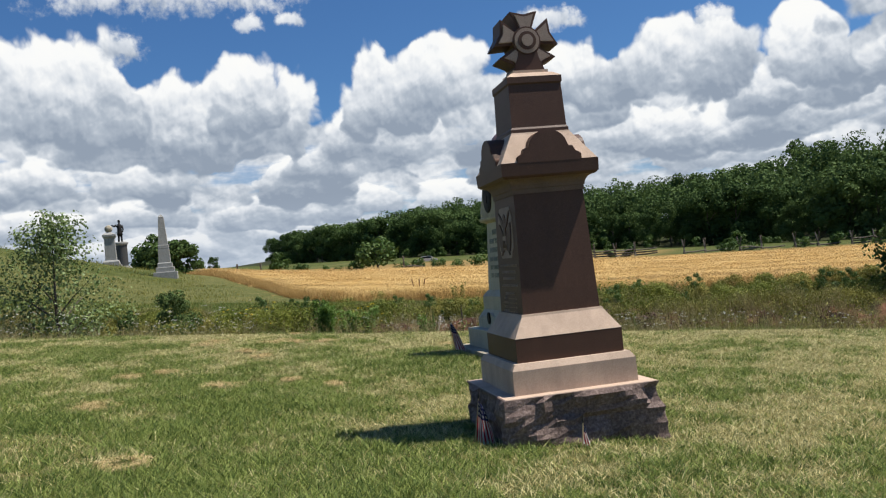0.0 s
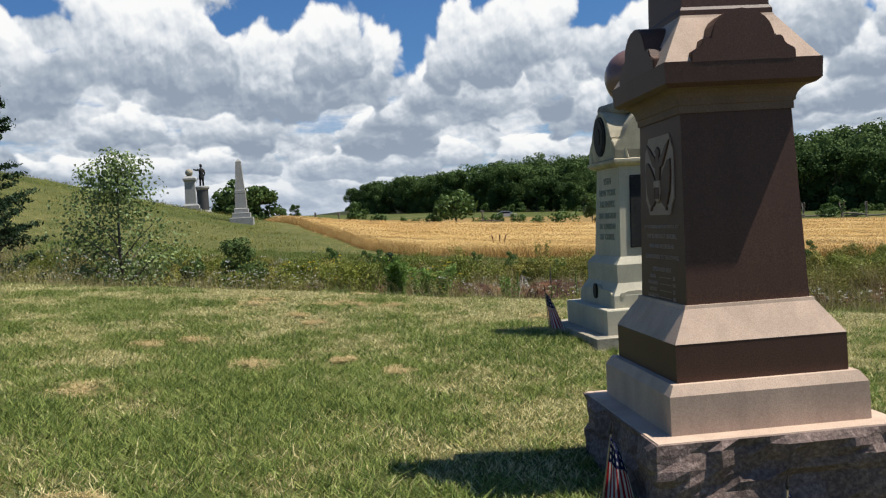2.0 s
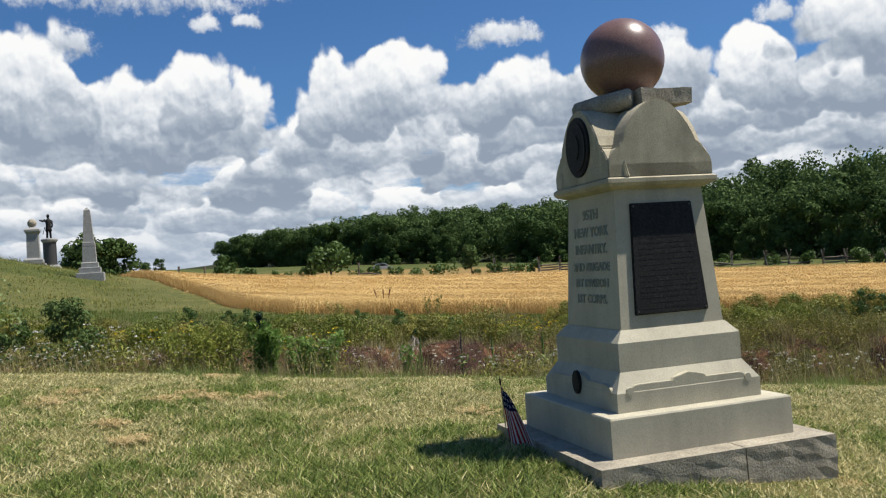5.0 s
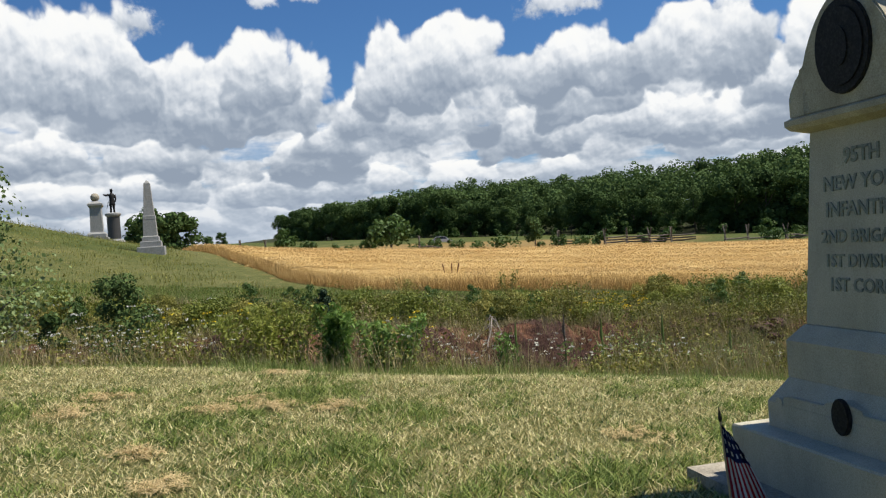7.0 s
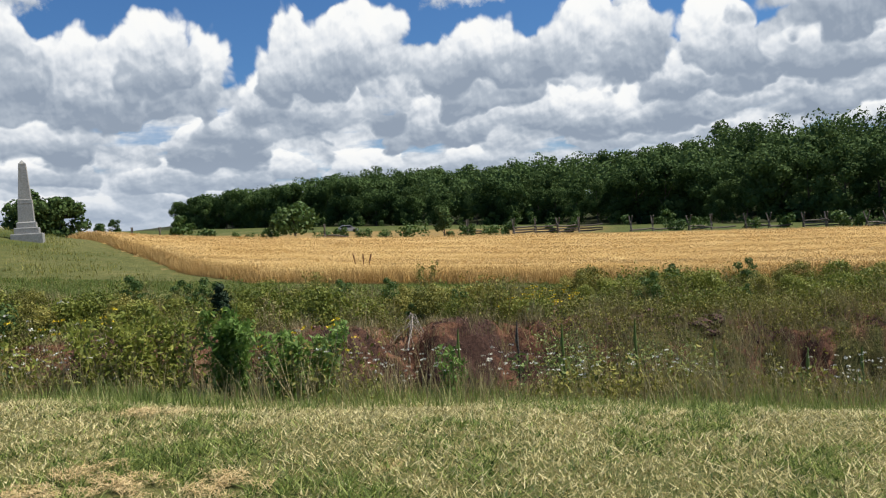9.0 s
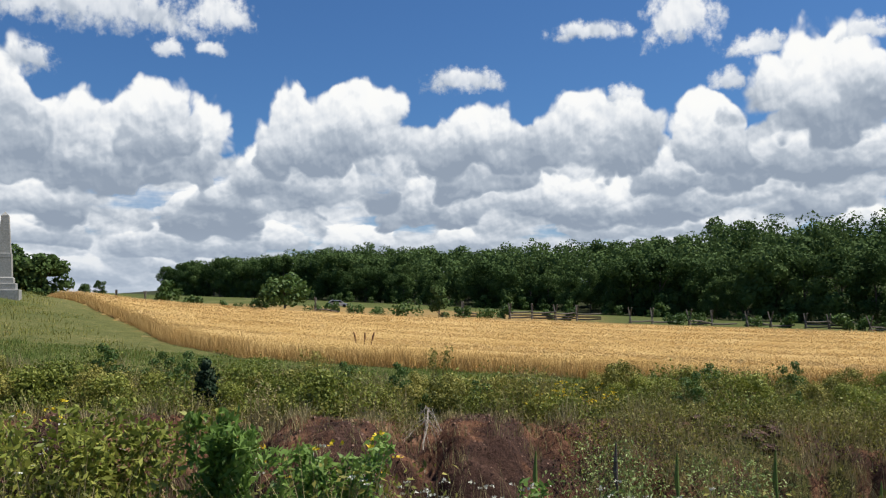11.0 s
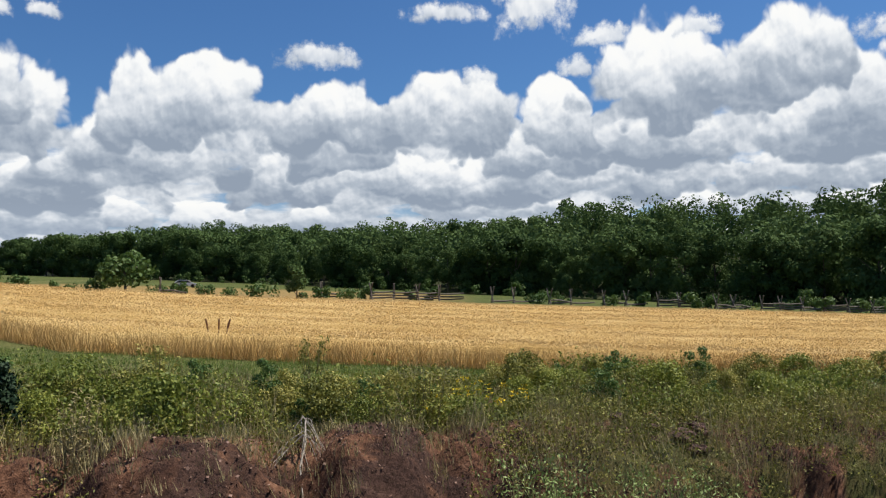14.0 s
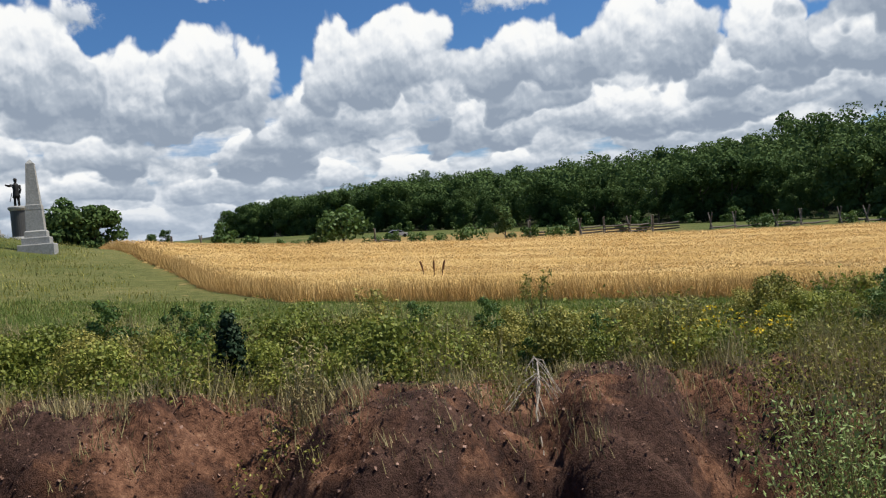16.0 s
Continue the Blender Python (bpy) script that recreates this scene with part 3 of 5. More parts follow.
def rough_block(w, z0, z1, seed, amp):
    """A rock-faced block with a dressed top."""
    rng = np.random.RandomState(seed)
    bm = loft([(w, z0), (w, z1)])
    bmesh.ops.subdivide_edges(bm, edges=bm.edges[:], cuts=15, use_grid_fill=True)
    off = Vector((rng.rand() * 50, rng.rand() * 50, 0))
    for v in bm.verts:
        f = min(1.0, max(0.0, (z1 - v.co.z) / 0.05)) 
        if v.co.z > z1 - 0.004:
            continue
        p = v.co * 4.5 + off
        cell = noise.cell(p * 0.8)
        n_ = noise.fractal(p, 0.9, 2.1, 4) + 0.5 * noise.noise(p * 0.5)
        side = Vector((v.co.x, v.co.y, 0)).normalized()
        v.co += side * (amp * n_ + amp * 0.5 * cell) * f + Vector((0, 0, 0.25 * amp * n_ * f))
    return bm


# ---- monument of brown granite ----
def brown_monument():
    G = 0.10
    mo = thing("granite_monument", 1.178, 9.022, G, 16.0, "tall brown granite monument with carved badge on top", "monument")
    z = lambda v: v - G  # noqa: E731
    part("rock_base", rough_block(1.40, z(-0.12), z(0.60), 3, 0.07), M_ROCKF, mo, "rock-faced brown base stone")
    part("dressed_top", loft([(1.385, z(0.588)), (1.375, z(0.606))]), M_HAMMER, mo, "dressed top margin of the base", 0.003)
    part("plinth", loft([(1.135, z(0.60)), (1.13, z(0.815)), (1.06, z(0.87))]), M_HAMMER, mo, "hammered lower plinth", 0.006)
    part("upper_plinth", loft([(0.985, z(0.87)), (0.985, z(1.078))]), M_POLISH, mo, "polished dark plinth", 0.004)
    part("wash", loft([(0.988, z(1.08)), (0.765, z(1.255)), (0.755, z(1.274))]), M_HAMMER, mo, "sloping hammered wash", 0.004)
    part("shaft", loft([(0.722, z(1.274)), (0.655, z(2.345))]), M_POLISH, mo, "polished tapering shaft", 0.004)
    cav = [(0.675, z(2.345)), (0.675, z(2.385))] + [(0.69 + 0.155 * (1 - math.cos(radians(a))), z(2.39 + 0.085 * math.sin(radians(a)))) for a in range(0, 91, 15)]
    part("cornice", loft(cav), M_MOULD, mo, "hollow-moulded cornice", 0.0)
    part("cap", loft([(0.85, z(2.475)), (0.90, z(2.497)), (0.91, z(2.61))]), M_POLISH, mo, "projecting cap block", 0.005)
    part("roof", loft([(0.895, z(2.612)), (0.56, z(2.885)), (0.55, z(2.90))]), M_HAMMER, mo, "sloping roof stone", 0.004)
    arch = [(-0.30, 2.60), (-0.30, 2.66), (-0.245, 2.69), (-0.225, 2.735), (-0.185, 2.735)]
    arch += [(-0.18 * math.cos(radians(a)), 2.735 + 0.155 * math.sin(radians(a))) for a in range(10, 171, 16)]
    arch += [(0.185, 2.735), (0.225, 2.735), (0.245, 2.69), (0.30, 2.66), (0.30, 2.60)]
    arch = [(x, z(v)) for x, v in arch]
    for k in range(4):
        m_ = Matrix.Rotation(k * math.pi / 2, 4, "Z") @ Matrix.Translation((0, -0.456, 0))
        part("gable", prism(arch, 0.30, m_), M_POLISH, mo, "round-arched gable", 0.006)
    part("upper_die", loft([(0.545, z(2.90)), (0.545, z(2.93)), (0.52, z(2.95)), (0.50, z(3.34)), (0.52, z(3.355)), (0.52, z(3.41))]), M_POLISH, mo, "polished upper die", 0.004)
    part("die_top", loft([(0.52, z(3.412)), (0.40, z(3.455)), (0.34, z(3.465)), (0.34, z(3.49))]), M_HAMMER, mo, "chamfered top stone", 0.004)
    badge = part("badge", prism([(-0.15, z(3.49)), (0.15, z(3.49)), (0.10, z(3.62)), (0.08, z(3.74)), (-0.08, z(3.74)), (-0.10, z(3.62))], 0.30, Matrix.Translation((0, -0.15, 0))), M_POLISH, mo, "carved stone badge with flared arms", 0.004)
    ctr = z(3.765)
    for k in range(5):
        a0 = radians(90 + 72 * k)
        out = []
        for r_, w_ in ((0.09, -0.055), (0.285, -0.135), (0.255, 0.0), (0.285, 0.135), (0.09, 0.055)):
            out.append((r_ * math.cos(a0) - w_ * math.sin(a0), ctr + r_ * math.sin(a0) + w_ * math.cos(a0)))
        part("arm", prism(out, 0.26, Matrix.Translation((0, -0.13, 0))), M_POLISH, badge, "", 0.006)
        inn = []
        for r_, w_ in ((0.12, -0.045), (0.25, -0.092), (0.228, 0.0), (0.25, 0.092), (0.12, 0.045)):
            inn.append((r_ * math.cos(a0) - w_ * math.sin(a0), ctr + r_ * math.sin(a0) + w_ * math.cos(a0)))
        part("arm_panel", prism(inn, 0.02, Matrix.Translation((0, -0.145, 0))), M_CARVE, badge, "", 0.003)
    for r_, d_, mt in ((0.135, 0.30, M_POLISH), (0.118, 0.325, M_CARVE), (0.085, 0.345, M_POLISH), (0.055, 0.36, M_CARVE)):
        part("roundel", prism([(r_ * math.cos(radians(a)), ctr + r_ * math.sin(radians(a))) for a in range(0, 360, 15)], d_, Matrix.Translation((0, -d_ / 2, 0))), mt, badge)
    # carved panel and inscription on the side
    lean = math.degrees(math.atan(0.0335 / 1.071))
    off = lambda h: 0.361 - 0.0335 * (h - 1.274) / 1.071  # noqa: E731
    pm = face_matrix("side", off(2.02) + 0.001, z(2.02), lean)
    W_, H_, c_ = 0.225, 0.235, 0.06
    octo = [(-W_ + c_, -H_), (W_ - c_, -H_), (W_ - 0.03, -H_ + c_), (W_, -H_ + c_ + 0.03), (W_, H_ - c_ - 0.03), (W_ - 0.03, H_ - c_), (W_ - c_, H_), (-W_ + c_, H_), (-W_ + 0.03, H_ - c_), (-W_, H_ - c_ - 0.03), (-W_, -H_ + c_ + 0.03), (-W_ + 0.03, -H_ + c_)]
    to_face = pm @ Matrix(((1, 0, 0, 0), (0, 0, 1, 0), (0, -1, 0, 0), (0, 0, 0, 1)))
    panel = part("carved_panel", prism(octo, 0.012, to_face @ Matrix.Translation((0, -0.006, 0))), M_CARVE, mo, "pale panel with carved eagle, shield and flags")
    lift = Matrix.Translation((0, -0.016, 0))
    body = [(-0.03, -0.03), (0.03, -0.03), (0.045, 0.05), (0.03, 0.11), (0.035, 0.15), (0.0, 0.175), (-0.045, 0.15), (-0.02, 0.13), (-0.045, 0.06)]
    part("eagle", prism(body, 0.02, to_face @ lift), M_POLISH, panel, "", 0.003)
    for s in (-1, 1):
        wing = [(s * 0.03, 0.04), (s * 0.08, 0.06), (s * 0.135, 0.13), (s * 0.185, 0.20), (s * 0.125, 0.17), (s * 0.08, 0.13), (s * 0.035, 0.11)]
        part("wing", prism(wing, 0.018, to_face @ lift), M_POLISH, panel, "", 0.003)
        fl = [(s * 0.035, -0.03), (s * 0.09, 0.03), (s * 0.15, 0.085), (s * 0.195, 0.09), (s * 0.20, 0.0), (s * 0.185, -0.10), (s * 0.14, -0.175), (s * 0.085, -0.185), (s * 0.04, -0.15), (s * 0.02, -0.09)]
        part("carved_flag", prism(fl, 0.016, to_face @ lift), M_POLISH, panel, "", 0.004)
        part("carved_pole", prism([(s * 0.12, -0.21), (s * 0.135, -0.205), (s * 0.075, -0.10), (s * 0.06, -0.11)], 0.016, to_face @ lift), M_POLISH, panel)
    shield = [(0.05 * x_, y_) for x_, y_ in ((-1, -0.03), (1, -0.03), (1.05, -0.10), (0.6, -0.145), (0, -0.165), (-0.6, -0.145), (-1.05, -0.10))]
    part("shield", prism(shield, 0.02, to_face @ Matrix.Translation((0, -0.022, 0))), M_CARVE, panel, "", 0.002)
    for k in range(4):
        part("shield_stripe", block(-0.04 + 0.022 * k, -0.029 + 0.022 * k, -0.002, 0.002, -0.14, -0.07), M_POLISH, panel).matrix_basis = to_face @ Matrix.Translation((0, -0.0235, 0))
    for h, sz, words in ((1.705, 0.036, "IN THE CHARGE MADE ON THIS R.R. CUT"), (1.645, 0.036, "THE 2D MISS REGT OFFICERS,"), (1.585, 0.036, "MEN AND BATTLE FLAG"), (1.52, 0.036, "SURRENDERED TO THE 6TH WIS."), (1.445, 0.036, "LOSS IN 6TH REGT")):
        lettering("inscription", words, sz * 0.82 if len(words) > 30 else sz, 0.002, M_CARVE, mo, face_matrix("side", off(h) + 0.001, z(h), lean))
    for h, a_, b_ in ((1.402, "KILLED", "30"), (1.362, "WOUNDED", "116"), (1.322, "MISSING", "22"), (1.282, "AGGREGATE", "168")):
        lettering("inscription", a_, 0.031, 0.002, M_CARVE, mo, face_matrix("side", off(h) + 0.001, z(h), lean, -0.15))
        lettering("inscription", b_, 0.031, 0.002, M_CARVE, mo, face_matrix("side", off(h) + 0.001, z(h), lean, 0.185))
        part("rule", block(-0.04, 0.14, 0.006, 0.010, -0.001, 0.002), M_CARVE, mo).matrix_basis = face_matrix("side", off(h) + 0.001, z(h), lean)
    return mo


# ---- pale monument with the granite ball ----
def pale_monument():
    G = 0.10
    mo = thing("ball_monument", 1.06, 14.33, G, 18.5, "pale granite monument crowned by a polished red granite ball", "monument")
    z = lambda v: v - G  # noqa: E731
    for x0, x1, y0, y1 in ((-0.98, 0.18, -0.98, 0.05), (0.19, 0.98, -0.98, 0.05), (-0.98, -0.1, 0.06, 0.98), (-0.09, 0.98, 0.06, 0.98)):
        bm = block(x0, x1, y0, y1, z(-0.05), z(0.41))
        bmesh.ops.subdivide_edges(bm, edges=bm.edges[:], cuts=7, use_grid_fill=True)
        for v in bm.verts:
            if v.co.z < z(0.39):
                o_ = 0.009 * noise.fractal(v.co * 14 + Vector((9, 1, 3)), 0.9, 2.0, 4)
                for i in (0, 1):
                    if abs(abs(v.co[i]) - 0.98) < 0.04:
                        v.co[i] += o_ * (1 if v.co[i] > 0 else -1)
        part("foundation_slab", bm, M_GREYR, mo, "weathered foundation stone")
    part("plinth", loft([(1.55, z(0.41)), (1.55, z(0.685)), (1.535, z(0.697))]), M_GREY, mo, "broad plinth", 0.005)
    part("second_tier", loft([(1.25, z(0.697)), (1.25, z(0.84)), (1.07, z(0.985))]), M_GREY, mo, "second tier with sloping top", 0.005)
    part("third_tier", loft([(1.075, z(0.985)), (1.075, z(1.195)), (0.93, z(1.285))]), M_GREY, mo, "third tier with sloping top", 0.005)
    part("die", loft([(0.91, z(1.287)), (0.785, z(2.36))]), M_GREY, mo, "tapering die", 0.005)
    part("moulding", loft([(0.80, z(2.36)), (0.93, z(2.385)), (0.97, z(2.41)), (0.97, z(2.44)), (0.93, z(2.452))]), M_CAPST, mo, "stained projecting moulding", 0.006)
    # raised trim on the second tier: a band with a shallow gable on each side
    band = [(-0.50, 0.0), (-0.50, 0.025), (-0.47, 0.05), (-0.44, 0.055), (-0.15, 0.055), (-0.13, 0.075), (0, 0.105), (0.13, 0.075), (0.15, 0.055), (0.44, 0.055), (0.47, 0.05), (0.50, 0.025), (0.50, 0.0)]
    for k in range(4):
        m_ = Matrix.Rotation(k * math.pi / 2, 4, "Z") @ Matrix.Translation((0, -0.622, z(0.838)))
        part("tier_trim", prism(band, 0.09, m_), M_GREY, mo, "", 0.004)
        for s in (-1, 1):
            part("trim_scroll", prism([(s * 0.515 + 0.03 * math.cos(radians(a)), 0.01 + 0.03 * math.sin(radians(a))) for a in range(0, 360, 30)], 0.05, m_ @ Matrix.Translation((0, -0.008, 0))), M_GREY, mo)
    # cap: four round-arched gables meeting
    arch = [(-0.465, 2.45), (-0.465, 2.56), (-0.45, 2.60), (-0.40, 2.665), (-0.365, 2.69), (-0.365, 2.715), (-0.335, 2.72)]
    arch += [(-0.335 + 0.335 * k / 10, 2.72 + 0.335 * math.sin(math.pi / 2 * (k / 10) ** 0.82)) for k in range(1, 10)]
    arch += [(0.0, 3.06)] + [(-x, v) for x, v in reversed(arch)]
    arch = [(x, z(v)) for x, v in arch]
    cap = part("cap", prism(arch, 0.93, Matrix.Translation((0, -0.465, 0))), M_CAPST, mo, "arched cap stone", 0.008)
    part("cross_arch", prism(arch, 0.926, Matrix.Rotation(math.pi / 2, 4, "Z") @ Matrix.Translation((0, -0.463, 0))), M_CAPST, cap, "", 0.008)
    for k in range(4):
        m_ = Matrix.Rotation(k * math.pi / 2, 4, "Z") @ Matrix.Translation((-0.40, -0.40, 0))
        part("corner_ear", prism([(-0.06, z(2.45)), (0.13, z(2.45)), (0.10, z(2.60)), (0.05, z(2.66)), (0.02, z(2.62)), (-0.01, z(2.64)), (-0.05, z(2.56))], 0.12, m_ @ Matrix.Rotation(radians(-45), 4, "Z")), M_CAPST, cap, "", 0.01)
    bm = tube([(-0.42, 0.12, z(3.06)), (-0.40, 0.10, z(3.065)), (-0.26, -0.06, z(3.085)), (-0.10, -0.25, z(3.105)), (-0.085, -0.265, z(3.105))], [0.04, 0.075, 0.085, 0.082, 0.06], None, 14)
    part("log", bm, M_GREYR, mo, "rough carved log under the ball", smooth=True)
    bm = block(-0.06, 0.40, -0.36, 0.26, z(3.045), z(3.165))
    bmesh.ops.subdivide_edges(bm, edges=bm.edges[:], cuts=5, use_grid_fill=True)
    for v in bm.verts:
        v.co += 0.014 * noise.noise_vector(v.co * 7 + Vector((8, 8, 8)))
    part("ball_seat", bm, M_GREYR, mo, "rough hewn seat of the ball", 0.0)
    bm = bmesh.new()
    bmesh.ops.create_uvsphere(bm, u_segments=56, v_segments=36, radius=0.345, matrix=Matrix.Translation((0, 0, z(3.475))))
    part("granite_ball", bm, M_BALL, mo, "polished red granite ball", smooth=True)
    lean = math.degrees(math.atan(0.0625 / 1.073))
    off = lambda h: 0.455 - 0.0625 * (h - 1.287) / 1.073  # noqa: E731
    # bronze tablet on the front
    pm = face_matrix("front", off(1.82) + 0.002, z(1.82), lean) @ Matrix(((1, 0, 0, 0), (0, 0, 1, 0), (0, -1, 0, 0), (0, 0, 0, 1)))
    tab = [(-0.325, -0.435), (0.325, -0.435), (0.272, 0.43), (-0.272, 0.43)]
    tablet = part("tablet", prism(tab, 0.03, pm @ Matrix.Translation((0, -0.02, 0))), M_BRONZE, mo, "dark bronze tablet with small raised lines", 0.006)
    rng = random.Random(5)
    for k in range(19):
        v = 0.37 - 0.042 * k
        half = 0.225 - 0.0 * k + 0.0025 * k
        if k % 6 == 5:
            half *= 0.6
        x = -half
        while x < half - 0.012:
            w = rng.uniform(0.02, 0.07)
            part("raised_word", block(x, min(x + w, half), -0.0212, -0.019, v - 0.007, v + 0.007), M_BRONZE, tablet).matrix_basis = pm
            x += w + 0.014
    for x_, v in ((-0.30, -0.41), (0.30, -0.41), (-0.252, 0.405), (0.252, 0.405)):
        part("bolt", prism([(x_ + 0.009 * math.cos(radians(a)), v + 0.009 * math.sin(radians(a))) for a in range(0, 360, 60)], 0.01, pm @ Matrix.Translation((0, -0.026, 0))), M_BRONZEL, tablet)
    # lettering on the side
    for h, sz, words in ((2.165, 0.125, "95TH"), (2.025, 0.122, "NEW YORK"), (1.885, 0.122, "INFANTRY."), (1.745, 0.108, "2ND BRIGADE"), (1.615, 0.106, "1ST DIVISION"), (1.485, 0.112, "1ST CORPS.")):
        lettering("raised_letters", words, sz * 0.9, 0.003, M_LETTER, mo, face_matrix("side", off(h) + 0.004, z(h), lean), "greenish weathered raised letters")
    side = face_matrix("side", 0.465, z(2.755)) @ Matrix(((1, 0, 0, 0), (0, 0, 1, 0), (0, -1, 0, 0), (0, 0, 0, 1)))
    ov = lambda a, b_, d, y_: prism([(a * math.cos(radians(t)), b_ * math.sin(radians(t))) for t in range(0, 360, 12)], d, side @ Matrix.Translation((0, y_, 0)))  # noqa: E731
    med = part("medallion", ov(0.20, 0.245, 0.03, -0.018), M_BRONZE, mo, "oval dark bronze medallion in relief", 0.005)
    part("medallion_field", ov(0.165, 0.205, 0.012, -0.026), M_BRONZE, med, "", 0.008)
    part("relief", ov(0.07, 0.11, 0.02, -0.034), M_BRONZE, med, "", 0.012)
    t2 = face_matrix("side", 0.63, z(0.862)) @ Matrix(((1, 0, 0, 0), (0, 0, 1, 0), (0, -1, 0, 0), (0, 0, 0, 1)))
    part("oval_badge", prism([(0.065 * math.cos(radians(t)), 0.095 * math.sin(radians(t))) for t in range(0, 360, 15)], 0.03, t2 @ Matrix.Translation((0, -0.018, 0))), M_BRONZE, mo, "small oval bronze badge", 0.006)
    return mo


brown_monument()
pale_monument()


# ---- small stick flags ----
def flat_mat(name, c, rough=0.8):
    m, nt, b = material(name, rough, 0.0, 0.2)
    n = noise_of(nt, local(nt), 40.0, 3.0)
    link(nt, ramp(nt, n, [(0.3, tuple(v * 0.8 for v in c)), (0.7, c)]), b.inputs["Base Color"])
    return m


F_RED, F_WHITE, F_BLUE = flat_mat("flag_red", (0.45, 0.03, 0.04)), flat_mat("flag_white", (0.75, 0.74, 0.72)), flat_mat("flag_blue", (0.02, 0.025, 0.09))
M_STICK = flat_mat("black_stick", (0.03, 0.025, 0.02), 0.5)
M_STICKW = flat_mat("pale_wood_stick", (0.45, 0.34, 0.2), 0.6)


def stick_flag(x, y, yaw, tall, label, scale=1.0, droop=0.85, lean=6.0, sway=0.12):
    fl = thing("stick_flag", x, y, ground_z(x, y) - 0.02, yaw, label, "flag", "little flags by the monuments")
    fl.matrix_world = pose(x, y, ground_z(x, y) - 0.02, 0, lean, yaw)
    part("stick", tube([(0, 0, 0), (0, 0, tall)], [0.006, 0.005]), M_STICKW, fl)
    part("spear_tip", tube([(0, 0, tall), (0, 0, tall + 0.02), (0, 0, tall + 0.075)], [0.006, 0.011, 0.001]), M_STICK, fl, "dark spear tip")
    bm = bmesh.new()
    nu, nv = 14, 18
    L = 0.46 * scale
    vs = []
    for j in range(nv + 1):
        v = j / nv
        wide = scale * (0.035 + 0.17 * v ** 0.8)
        row = []
        for i in range(nu + 1):
            u = i / nu
            xx = 0.006 + wide * (u - 0.12) * sway + 0.03 * scale * v
            yy = 0.035 * scale * math.sin(9.0 * u + 2.0 * v) * (0.35 + v) - 0.01
            zz = tall - 0.012 - L * v * (droop + 0.10 * u) - 0.05 * scale * u * (1 - v)
            row.append(bm.verts.new((xx, yy, zz)))
        vs.append(row)
    for j in range(nv):
        for i in range(nu):
            f = bm.faces.new((vs[j][i], vs[j][i + 1], vs[j + 1][i + 1], vs[j + 1][i]))
            if j < 7:
                f.material_index = 1 if i % 3 == 1 and j % 2 == 1 else 2
            else:
                f.material_index = i % 2
            f.smooth = True
    bmesh.ops.solidify(bm, geom=bm.faces[:], thickness=0.0015)
    part("flag_cloth", bm, [F_RED, F_WHITE, F_BLUE], fl, "limp cloth with stripes and starred blue canton")
    return fl


stick_flag(0.40, 8.42, -10, 0.42, "small striped flag drooping beside the brown monument", 0.88, 0.92, 10, 1.15)
stick_flag(-0.13, 14.05, -12, 0.56, "small striped flag drooping beside the pale monument", 1.0, 0.95, -3, 1.0)
stick_flag(1.30, 8.13, 60, 0.23, "tiny faded flag leaning on the rock base", 0.42, 0.8, 14, 1.0)


# ---- far monuments ----
def obelisk():
    x, y = -25.85, 63.32
    g = ground_z(x, y) - 0.05
    t = 7.74 - g
    ob = thing("obelisk", x, y, g, 20, "slender grey granite obelisk on three steps", "obelisk")
    part("step", loft([(1.75, -0.2), (1.75, 0.42), (1.70, 0.47)]), M_FARST, ob, "", 0.02)
    part("step", loft([(1.35, 0.47), (1.35, 0.80), (1.30, 0.84)]), M_FARST, ob, "", 0.02)
    part("step", loft([(1.08, 0.84), (1.06, 1.14), (0.92, 1.20)]), M_FARST, ob, "", 0.02)
    part("lower_die", loft([(0.88, 1.20), (0.80, 2.25), (0.80, 2.28)]), M_FARST, ob, "", 0.01)
    part("belt", loft([(0.78, 2.28), (0.80, 2.32), (0.78, 2.55), (0.74, 2.58)]), M_FARST, ob, "", 0.01)
    part("shaft", loft([(0.70, 2.58), (0.40, t - 0.22), (0.02, t)]), M_FARST, ob, "tapering shaft with a low point")


def ball_pillar():
    x, y = -38.7, 80.4
    g = ground_z(x, y) - 0.1
    ob = thing("ball_pillar", x, y, g, 22, "grey stone pillar topped by a carved ball", "monument")
    part("step", loft([(1.9, -0.2), (1.9, 0.3)]), M_FARST, ob, "", 0.02)
    part("base", loft([(1.55, 0.3), (1.55, 0.62), (1.25, 0.8)]), M_FARST, ob, "", 0.02)
    part("shaft", loft([(1.05, 0.8), (0.95, 3.0)]), M_FARST, ob, "", 0.02)
    part("cornice", loft([(1.0, 3.0), (1.25, 3.2), (1.25, 3.36), (0.9, 3.5), (0.45, 3.62)]), M_FARST, ob, "", 0.02)
    bm = bmesh.new()
    bmesh.ops.create_uvsphere(bm, u_segments=20, v_segments=14, radius=0.38, matrix=Matrix.Translation((0, 0, 3.96)))
    part("ball", bm, M_GREYR, ob, "", smooth=True)


